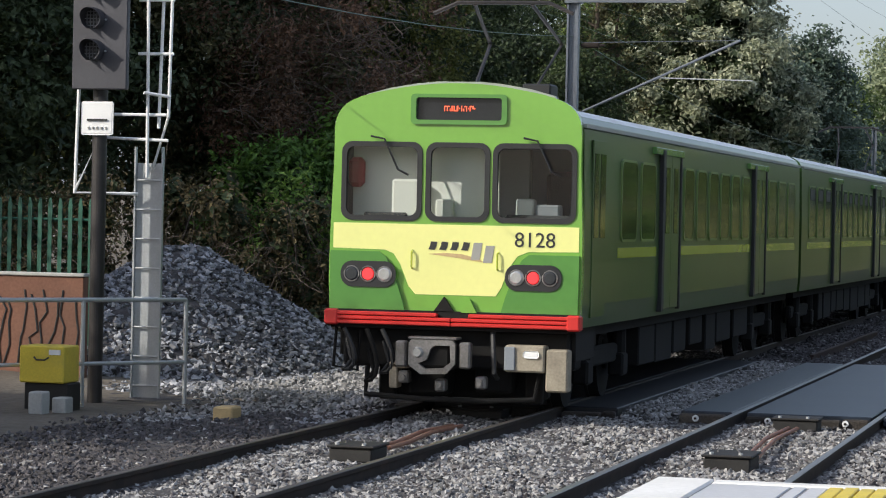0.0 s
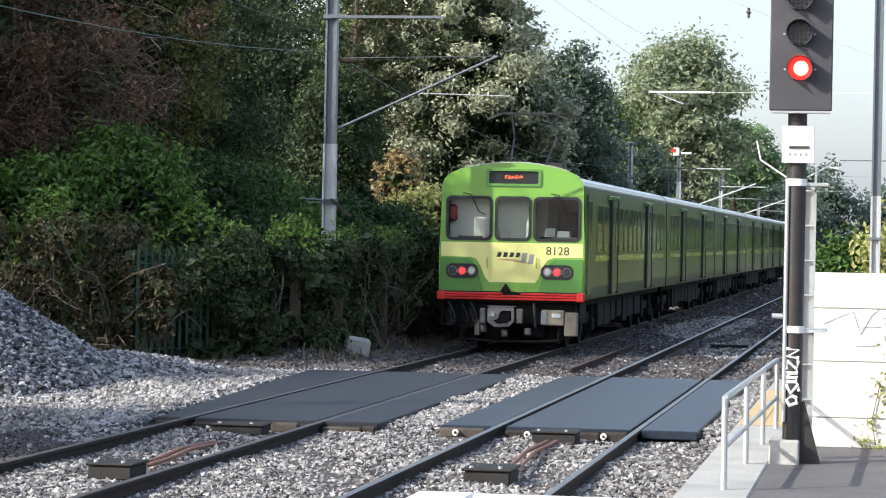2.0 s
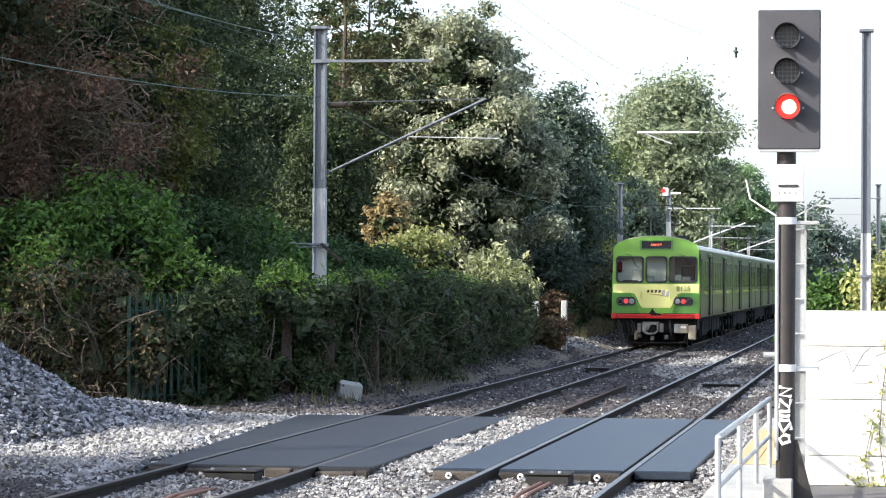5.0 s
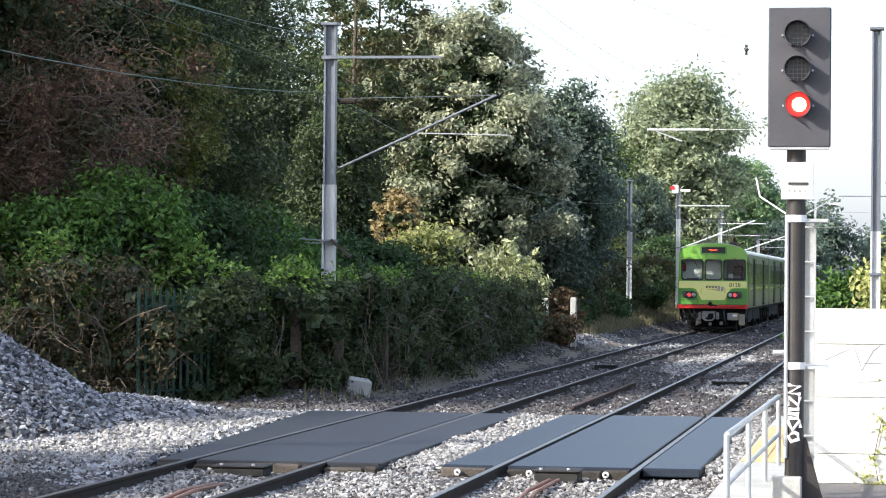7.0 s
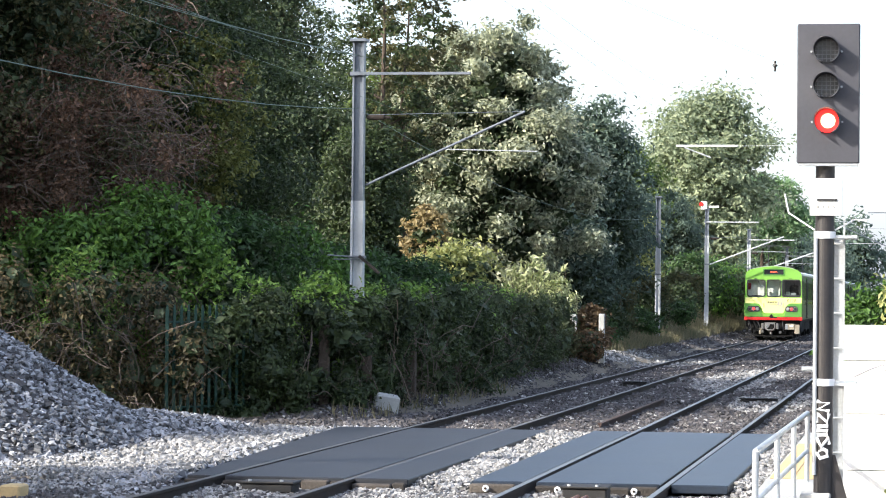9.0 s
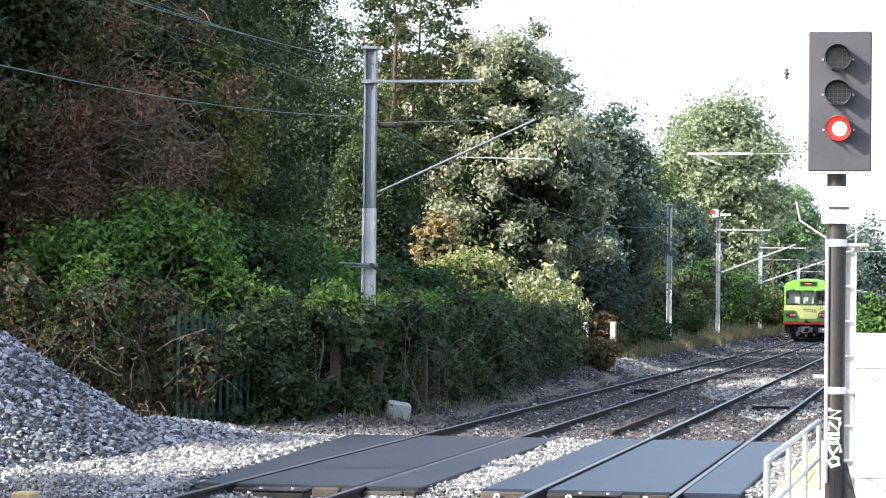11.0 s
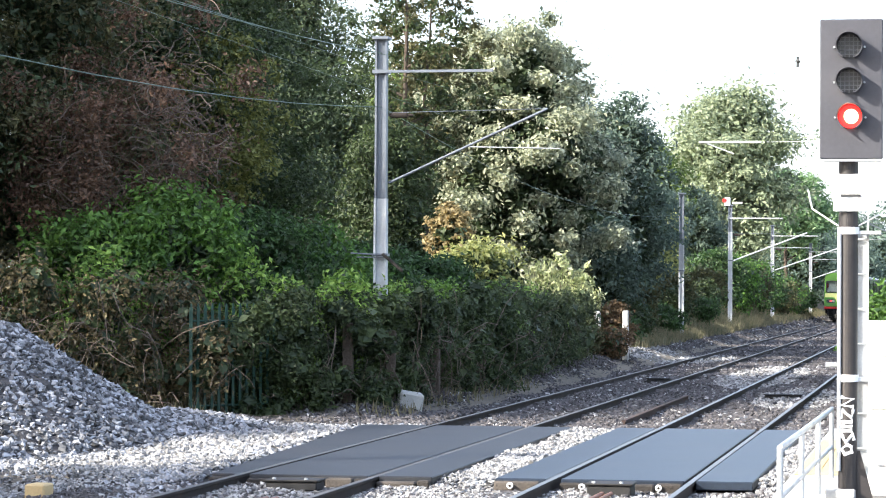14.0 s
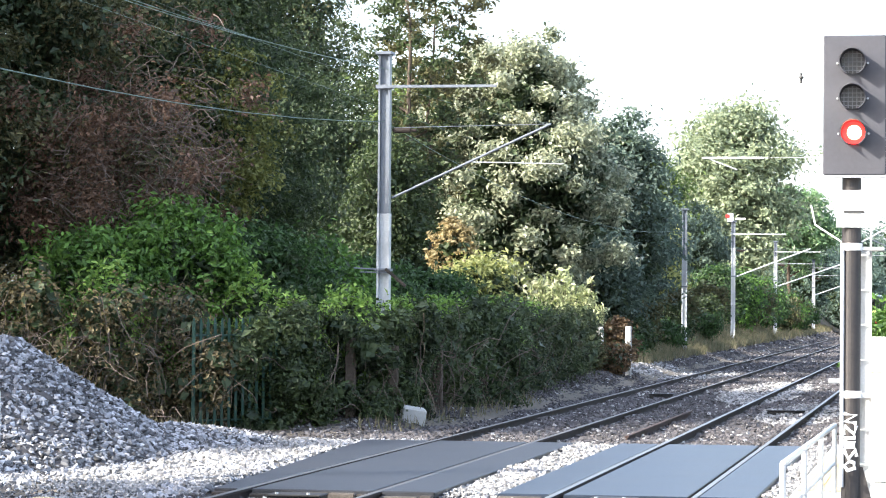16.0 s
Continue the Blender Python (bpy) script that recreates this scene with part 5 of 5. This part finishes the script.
    for i in range(steps):
        rod(bm, pts[i], pts[i + 1], r * (1 - 0.8 * i / steps), 8, r * (1 - 0.8 * (i + 1) / steps))
    ends = [pts[-1]]
    for i in range(n_limbs):
        k = 0.3 + 0.65 * (i + 0.5) / n_limbs
        j = min(int(k * steps), steps - 1)
        p = pts[j].lerp(pts[j + 1], k * steps - j)
        a = i * 2.4 + rng.normal() * 0.3
        L = spread * (0.55 + 0.5 * rng.random()) * (1.15 - 0.5 * k)
        q = p + Vector((math.cos(a) * L * 0.55, math.sin(a) * L * 0.55, L * 0.3))
        e = p + Vector((math.cos(a) * L, math.sin(a) * L, L * (0.45 + 0.4 * rng.random())))
        rr = r * (1 - 0.8 * k) * 0.55
        rod(bm, p, q, rr, 6, rr * 0.7)
        rod(bm, q, e, rr * 0.7, 6, rr * 0.25)
        ends += [q, e]
    return ends


def tree(x, y, height, radius, mat, seed, label, leaves=26000, size=0.17, low=0.12, clump=0.34, fill=True, trunk=0.2, squash=1.0, name="tree"):
    """Trunk with limbs, and a crown of leaf clumps round an uneven egg."""
    rng = np.random.default_rng(seed)
    g = float(ground_height(np.array(x), np.array(y)))
    t = thing(name, label, name, (x, y, g), "trees" if name == "tree" else "shrubs")
    bm = B()
    ends = limbs(bm, (0, 0, -0.2), (rng.normal() * 0.3, rng.normal() * 0.3, height * 0.86), trunk, rng, 9, radius * 0.8)
    part("trunk", bm, "bark", t, "brown trunk with limbs")
    cz, hz = height * (0.5 + low / 2), height * (0.5 - low / 2)
    cs, rs = [], []
    n = 84
    for i in range(n):
        z = -1 + 2 * (i + 0.5) / n
        a = i * 2.39996
        ring = math.sqrt(max(0, 1 - z * z)) ** squash
        k = rng.uniform(0.55, 1.08)
        rad = clump * radius * rng.uniform(0.35, 1.1)
        cs.append((math.cos(a) * ring * radius * k, math.sin(a) * ring * radius * k, cz + z * hz * rng.uniform(0.82, 1.0)))
        rs.append((rad * rng.uniform(0.8, 1.4), rad * rng.uniform(0.8, 1.4), rad * 0.7))
    for e in ends:
        cs.append(tuple(e))
        rs.append((clump * radius * 0.7,) * 3)
    under("crown", leaf_mesh("crown", cs, rs, leaves, size, mat, rng, 0.62), t, "leafy crown of many small leaves")
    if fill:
        # inner leaves take a darker green as the shade inside; far crowns excepted
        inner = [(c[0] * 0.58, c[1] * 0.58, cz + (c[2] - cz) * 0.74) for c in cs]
        under("inner_foliage", leaf_mesh("inner_foliage", inner, rs, leaves // 3, size * 1.45, mat if mat.startswith("leaf_far") else "leaf_dark", rng, 0.6, 0.7), t, "inner leaves, dark where inner shade is painted in")
    return t


DARK = "tall dark green broadleaf tree behind the hedge"
for i, (x, y, h, r, m, nl) in enumerate((
        (-20.6, 48.6, 12.5, 3.4, "leaf_dark", 30000), (-18.2, 53, 12.0, 3.3, "leaf_olive", 34000), (-18.0, 59.5, 11.5, 3.2, "leaf_hedge", 34000),
        (-18.0, 66, 11.4, 3.3, "leaf_hedge", 36000), (-19.9, 85, 8.9, 3.2, "leaf_dark", 28000), (-23.5, 50, 14.5, 4.2, "leaf_sunny", 22000),
        (-23.5, 58, 15, 4.2, "leaf_dark", 22000), (-25.5, 60.5, 13.5, 3.8, "leaf_sunny", 18000), (-26.3, 112, 16.0, 3.2, "leaf_dark", 30000),
        (-27.5, 62, 15, 4.5, "leaf_dark", 15000), (-29.5, 114, 17.5, 4.6, "leaf_olive", 30000), (-32.5, 108, 18, 4.5, "leaf_dark", 26000))):
    near = y < 70 and x > -20
    tree(x, y, h, r, m, 100 + i, DARK, int(nl * (1.9 if near else 1.0)), 0.115 if near else 0.15, 0.05, 0.30 if near else 0.34)
# trees outside the view, added to shade the gravel, heap and wood
for i, (x, y, h, r) in enumerate(((-16.6, 24.0, 6.6, 2.4), (-18.4, 25.6, 6.9, 2.6), (-20.2, 36.5, 7.3, 2.4), (-25, 41, 14.5, 3.8))):
    tree(x, y, h, r, "leaf_dark", 170 + i, "unseen dark green broadleaf tree added to cast shade", 22000, 0.15, 0.05)
tree(-16.6, 86.5, 14.5, 2.1, "leaf_hedge", 131, "slender tall tree with sparse leafy branches", 8500, 0.17, 0.3, 0.24, False, 0.15)
tree(-16.0, 88.0, 13.5, 1.7, "leaf_olive", 141, "slender leaning tree with bare lower trunk", 6500, 0.17, 0.4, 0.24, False, 0.11)
# tree added to carry a sunlit patch as leaf colour
tree(-15.3, 59.2, 7.3, 1.25, "leaf_sunny", 143, "small added tree with a sunlit patch put into its leaves", 9000, 0.12, 0.5, 0.34, False, 0.08)
tree(-15.9, 80, 6.9, 1.5, "leaf_hedge", 142, "dark green ivy-covered tree behind a line mast", 18000, 0.13, 0.0, 0.36)
tree(-19.6, 104, 10.0, 3.2, "leaf_mid", 132, "green broadleaf tree behind a slender one", 24000, 0.2, 0.1)
tree(-14.6, 97, 11.5, 3.5, "leaf_pale_glint", 133, "large broadleaf tree with sun glints put into pale leaves", 56000, 0.19, 0.08, 0.21)
tree(-17.3, 99, 10.6, 2.8, "leaf_olive", 139, "dull green broadleaf tree beside a larger sunlit one", 30000, 0.18, 0.08, 0.24)
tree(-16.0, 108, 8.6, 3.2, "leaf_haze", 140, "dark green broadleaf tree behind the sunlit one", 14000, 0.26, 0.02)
# row outside the view, added for the train side to reflect
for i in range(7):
    tree(9.5 + (i % 2) * 2, 38 + i * 17, 6.5 + (i % 3), 3.6, ("leaf_mid", "leaf_yellow")[i % 2], 180 + i, "unseen green tree on the platform side, reflected in the train", 4000, 0.45, 0.02)
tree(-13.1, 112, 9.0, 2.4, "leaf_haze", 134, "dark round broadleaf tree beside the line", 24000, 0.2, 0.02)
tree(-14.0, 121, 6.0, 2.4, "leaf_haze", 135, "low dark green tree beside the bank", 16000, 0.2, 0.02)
tree(-15.5, 207, 14.2, 5.0, "leaf_far", 136, "tall green tree far along the line, paled for haze", 26000, 0.36, 0.05)
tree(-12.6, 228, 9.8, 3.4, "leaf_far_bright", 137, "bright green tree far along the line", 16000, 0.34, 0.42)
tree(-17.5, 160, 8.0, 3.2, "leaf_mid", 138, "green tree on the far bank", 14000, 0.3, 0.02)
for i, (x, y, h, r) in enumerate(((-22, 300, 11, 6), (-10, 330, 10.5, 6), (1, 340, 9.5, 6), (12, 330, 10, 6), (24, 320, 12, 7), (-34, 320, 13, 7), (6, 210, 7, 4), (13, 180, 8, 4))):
    tree(x, y, h, r, "leaf_teal_haze", 150 + i, "distant green tree closing the view along the line", 7000, 0.6, 0.02)


def shrub(x, y, h, r, mat, seed, label, leaves=9000, size=0.12, clump=0.4):
    return tree(x, y, h, r, mat, seed, label, leaves, size, 0.0, clump, True, 0.05, name="shrub")


# bright shrubs behind the hedge, some with shade put into a darker green
for i, (x, y, h, r) in enumerate(((-15.3, 50.0, 3.2, 1.5), (-14.2, 51.0, 3.7, 1.6), (-13.6, 54.5, 3.5, 1.7), (-13.2, 58, 3.1, 1.6), (-12.9, 63, 2.9, 1.6), (-12.7, 69, 2.7, 1.6))):
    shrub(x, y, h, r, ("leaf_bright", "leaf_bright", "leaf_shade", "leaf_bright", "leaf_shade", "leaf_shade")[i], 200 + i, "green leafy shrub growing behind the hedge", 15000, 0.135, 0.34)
for i, (x, y, h, r) in enumerate(((-11.6, 49.6, 2.3, 0.5), (-11.0, 51.2, 2.35, 0.55), (-10.7, 54.6, 2.1, 0.5), (-10.6, 58.2, 2.15, 0.6), (-10.5, 65, 2.1, 0.6), (-14.4, 47.6, 2.9, 0.7), (-11.3, 52.8, 2.25, 0.55), (-10.9, 56.4, 2.2, 0.5), (-10.8, 61.5, 2.2, 0.6), (-10.9, 69.5, 2.2, 0.6), (-10.9, 74.5, 2.15, 0.6), (-12.6, 50.4, 2.7, 0.6))):
    shrub(x, y, h, r, "leaf_lime_lit", 280 + i, "small sprouting shrub above the hedge, coloured lime as if sunlit", 1500, 0.12, 0.5)
shrub(-13.45, 77, 4.4, 0.55, "leaf_rust", 210, "rust-brown shrub with dying leaves", 7000, 0.15)
shrub(-12.65, 76.0, 3.2, 1.25, "leaf_yellow", 211, "yellow-green sunlit shrub behind the hedge", 10000, 0.15)


def upright_shrub(x, y, height, spread, count, mat, seed, label):
    """Many upright leafy shoots that fan out from one root."""
    rng = np.random.default_rng(seed)
    g = float(ground_height(np.array(x), np.array(y)))
    t = thing("shrub", label, "shrub", (x, y, g), "shrubs")
    cs, rs = [], []
    bm = B()
    for i in range(count):
        a, k = i * 2.4, math.sqrt((i + 0.5) / count)
        foot = Vector((math.cos(a), math.sin(a), 0)) * k * spread * 0.45
        tip = Vector((math.cos(a) * k * spread, math.sin(a) * k * spread, height * (1.0 - 0.4 * k * k) * rng.uniform(0.82, 1.05)))
        rod(bm, foot, tip, 0.018, 5, 0.006)
        for q in np.linspace(0.25, 1.0, 8):
            cs.append(tuple(foot.lerp(tip, q)))
            rs.append((0.13, 0.13, 0.17))
    part("stem", bm, "bark", t, "thin upright stems")
    under("leaves", leaf_mesh("leaves", cs, rs, count * 95, 0.2, mat, rng, 0.8, 0.42, -1.6), t, "long upright pale leaves")


upright_shrub(-11.95, 87.4, 3.2, 1.2, 32, "leaf_white_sunlit", 212, "shrub with leaves tinted near-white for strong sunlight")
upright_shrub(-11.0, 87.0, 2.6, 0.6, 13, "leaf_white_sunlit", 218, "upright shrub beside fence posts, sunlight put into its pale leaves")
shrub(-10.12, 87.5, 1.7, 0.5, "leaf_brown", 213, "brown withered shrub beside the fence post", 5000, 0.14)
shrub(-10.1, 85.6, 0.85, 0.6, "leaf_brown", 216, "low withered brown weeds around the fence posts", 2600, 0.12)
shrub(-10.75, 84.9, 1.1, 0.6, "leaf_olive", 217, "low olive weeds at the end of the hedge", 2600, 0.12)
shrub(-13.3, 105, 4.5, 2.0, "leaf_haze", 214, "dark green shrub under the trees", 9000, 0.2)
shrub(-13.6, 128, 4.6, 1.7, "leaf_yellow", 215, "yellow-green shrub on the bank", 9000, 0.22)
for i in range(9):
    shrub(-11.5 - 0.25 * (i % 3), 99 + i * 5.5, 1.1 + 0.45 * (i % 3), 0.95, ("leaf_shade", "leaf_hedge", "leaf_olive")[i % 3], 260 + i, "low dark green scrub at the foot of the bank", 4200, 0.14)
for i in range(13):
    k = i / 12
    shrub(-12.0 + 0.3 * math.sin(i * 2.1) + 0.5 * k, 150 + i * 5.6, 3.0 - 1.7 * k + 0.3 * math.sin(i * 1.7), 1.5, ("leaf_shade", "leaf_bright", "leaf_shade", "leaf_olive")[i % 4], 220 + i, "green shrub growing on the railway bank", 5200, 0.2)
for i, (x, y, h, r) in enumerate(((-12.5, 246, 8.2, 3.2), (-16.5, 252, 8.8, 4.0), (-9.8, 275, 7.6, 3.6), (-14.8, 142, 4.6, 2.0), (-14.6, 160, 5.2, 2.2))):
    tree(x, y, h, r, "leaf_teal_haze" if y > 200 else "leaf_haze", 310 + i, "dark green tree behind the railway bank, tinted bluish for haze", 14000, 0.3 if y > 200 else 0.2, 0.0)
for i, (x, y, h, r, m) in enumerate(((-0.9, 62, 2.6, 1.1, "leaf_bright"), (0.7, 60, 3.0, 1.5, "leaf_yellow"), (2.6, 62, 3.6, 1.9, "leaf_bright"), (5.2, 58, 3.8, 2.2, "leaf_mid"), (5.5, 48, 3.2, 2.0, "leaf_bright"), (5.0, 70, 5, 2.5, "leaf_mid"), (4.5, 82, 5, 2.6, "leaf_bright"), (4.5, 96, 5, 2.6, "leaf_mid"))):
    shrub(x, y, h, r, m, 240 + i, "bright green sunlit shrub behind the white wall", 9000, 0.16)


def thicket(x, y, z, r, seed, n):
    """A tangle of fine dead branches with a few brown leaves."""
    rng = np.random.default_rng(seed)
    t = thing("dead_thicket", "tangle of fine dead brown branches among the trees", "dead branches", (x, y, 0))
    part("stem", rod(B(), (-0.8, 1.2, -0.2), (-0.3, 0.6, z), 0.08, 8, 0.04), "bark", t)
    bm = B()
    for i in range(n):
        a, h = rng.uniform(0, 6.28), z + rng.normal() * r * 0.8
        p = Vector((math.cos(a) * r * rng.random() * 0.8, math.sin(a) * r * rng.random() * 0.8, h))
        pts, d = [p], Vector((rng.normal(), rng.normal() - 0.3, rng.uniform(-0.4, 0.5))).normalized()
        for k in range(4):
            d = (d + Vector((rng.normal(), rng.normal(), rng.normal() - 0.35)) * 0.3).normalized()
            pts.append(pts[-1] + d * rng.uniform(0.12, 0.3))
        tube(bm, pts, rng.uniform(0.004, 0.011), 4)
    part("twig_tangle", bm, "twig", t, "fine dead brown branches")["kind"] = "stuff"
    cs = rng.normal(size=(26, 3)) * np.array([r * 0.7, r * 0.6, r * 0.8]) + np.array([-0.4, 0.5, z])
    under("dead_leaves", leaf_mesh("dead_leaves", cs, np.full(26, 0.5), 7000, 0.10, "leaf_dead", rng, 0.7), t, "withered brown leaves")


thicket(-14.3, 51.6, 4.9, 1.35, 71, 300)
thicket(-15.6, 50.5, 4.4, 0.9, 72, 160)


def hedge(points, height, depth, label, seed, count, mat, twigs=0):
    """An overgrown hedge along a line: rough clumps, leaves and bare twigs."""
    rng = np.random.default_rng(seed)
    h = thing("hedge", label, "hedge", (0, 0, 0), "hedges")
    cs, rs = [], []
    bm = B()
    for (xa, ya), (xb, yb) in zip(points, points[1:]):
        L = math.hypot(xb - xa, yb - ya)
        nx, ny = (yb - ya) / L, -(xb - xa) / L
        for i in range(int(L / 0.42)):
            k = (i + rng.random()) / int(L / 0.42)
            for z in np.arange(0.1, height, 0.42):
                o = rng.uniform(-depth / 2, depth / 2)
                cs.append((xa + (xb - xa) * k + nx * o, ya + (yb - ya) * k + ny * o, z + rng.normal() * 0.14))
                r = rng.uniform(0.22, 0.46)
                rs.append((r, r, r))
        for i in range(int(L * twigs)):
            k, z = rng.random(), rng.uniform(0, height * 0.75)
            o = depth / 2 + rng.uniform(-0.12, 0.16)
            p = Vector((xa + (xb - xa) * k + nx * o, ya + (yb - ya) * k + ny * o, z))
            bend = Vector((rng.normal() * 0.07, rng.normal() * 0.07, rng.uniform(0.05, 0.2)))
            line = [p]
            for q in range(4):
                bend += Vector((rng.normal() * 0.06, rng.normal() * 0.06, rng.normal() * 0.08 - 0.03))
                line.append(line[-1] + bend)
            tube(bm, line, rng.choice((0.003, 0.004, 0.005, 0.009)), 4)
    under("leaves", leaf_mesh("leaves", cs, rs, count, 0.095, mat, rng, 0.75), h, "dull dark green leaves")
    # shade within the hedge, put in as darker inner leaves
    under("inner_foliage", leaf_mesh("inner_foliage", cs, [(r[0] * 0.6,) * 3 for r in rs], count // 5, 0.2, "leaf_dark", rng, 0.7, 0.8), h, "inner leaves, dark where inner shade is painted in")
    if twigs:
        part("twig_tangle", bm, "twig", h, "bare grey-brown twigs")["kind"] = "stuff"


hedge([(-18.5, 44.2), (-15.0, 45.8), (-12.6, 47.8)], 2.3, 1.3, "overgrown brownish hedge behind the ballast heap", 301, 34000, "leaf_bramble", 40)
hedge([(-12.4, 47.5), (-10.3, 51.0), (-10.35, 64.5)], 1.8, 1.25, "overgrown dark green hedge along the track", 302, 120000, "leaf_hedge", 9)
hedge([(-10.35, 64.5), (-10.6, 77), (-10.7, 83)], 1.85, 1.15, "overgrown dark green hedge along the track", 303, 60000, "leaf_hedge_hazy", 3)


# two hedges out of view, added as greenery mirrored by the cars
hedge([(1.7, 66), (1.9, 110), (2.0, 160)], 2.7, 1.6, "unseen yellow-green hedge behind the white wall, reflected in the train", 304, 26000, "leaf_yellow")
hedge([(2.0, 160), (2.4, 330)], 2.8, 1.8, "unseen green hedge far along the line, reflected in the train", 305, 18000, "leaf_bright")


def wall_creeper():
    rng = np.random.default_rng(77)
    c = thing("creeper", "sparse green weed climbing the white wall", "creeper", (0, 0, 0))
    stems = [[(0.02, 30.98, 0.0), (-0.05, 31.0, 0.5), (-0.02, 31.0, 1.0), (0.06, 31.0, 1.6)], [(-0.15, 30.98, 0.0), (-0.2, 31.0, 0.3), (-0.12, 31.0, 0.7)]]
    for s in stems:
        part("stem", tube(B(), s, 0.006, 5), "twig", c)
    cs = [(x, y - 0.03, z) for s in stems for x, y, z in s] + [(0.05, 30.97, 0.75), (0.1, 30.97, 1.3), (0.16, 30.97, 1.55), (0.2, 30.97, 1.25), (-0.3, 30.97, 0.1)]
    # green leaves given the pale yellow tone to stand for full sun
    under("leaves", leaf_mesh("leaves", cs, [(0.12, 0.03, 0.16)] * len(cs), 330, 0.06, "leaf_yellow", rng, 0.8), c, "small green leaves")


wall_creeper()


def grass(name, x0, x1, y0, y1, n, tall, seed):
    rng = np.random.default_rng(seed)
    x, y = rng.uniform(x0, x1, n), rng.uniform(y0, y1, n)
    z = ground_height(x, y)
    h = tall * rng.uniform(0.4, 1.2, n)
    a = rng.uniform(0, 6.28, n)
    w = 0.018
    lean = rng.normal(size=(n, 2)) * 0.25 * h[:, None]
    p = np.stack([x, y, z], -1)
    side = np.stack([np.cos(a) * w, np.sin(a) * w, np.zeros(n)], -1)
    tip = p + np.concatenate([lean, h[:, None]], 1)
    verts = np.stack([p - side, p + side, tip], 1).reshape(-1, 3)
    tagged(new(name, quads_mesh(name, verts, np.arange(n * 3).reshape(-1, 3), "grass")), "tall dry yellow-green grass beside the track", "grass", kind="stuff")


grass("grass", -12.6, -10.1, 97, 138, 11000, 0.42, 401)
grass("grass", -12.4, -10.1, 138, 172, 9000, 0.6, 404)
grass("grass", -12.0, -10.0, 172, 250, 6000, 0.5, 402)
grass("grass", -10.25, -9.35, 48.5, 66, 600, 0.24, 405)
grass("grass", -16, -12.4, 43, 75, 9000, 0.4, 403)


# ---- motion of the train ----
def motions():
    rows = [(0.0, 30.75), (0.5, 36.6), (1.0, 43.1), (1.5, 49.2), (2.0, 55.6), (2.5, 61.8), (3.0, 68.0), (3.5, 74.1), (4.75, 90.2),
            (6.0, 106.0), (6.5, 112.2), (7.0, 118.5), (7.5, 124.8), (8.0, 131.2), (8.5, 137.6), (9.0, 144.0), (9.5, 150.3), (10.75, 167.0),
            (12.0, 184.0), (12.5, 190.6), (13.0, 197.2), (13.5, 203.8), (14.0, 210.4), (14.5, 217.0), (15.0, 223.6), (15.5, 230.2), (16.0, 236.8)]
    walk(TRAIN, [(t, pose(XL, s, 0)) for t, s in rows])
    ts, ss = [r[0] for r in rows], [r[1] for r in rows]
    for w in WHEELS:
        at = w.matrix_basis.translation.copy()
        turns = []
        for k in range(481):
            t = k / 30
            roll = (np.interp(t, ts, ss) - ss[0]) / 0.42
            turns.append((t, pose(*at) @ Matrix.Rotation(-roll, 4, "X")))
        walk(w, turns)


motions()
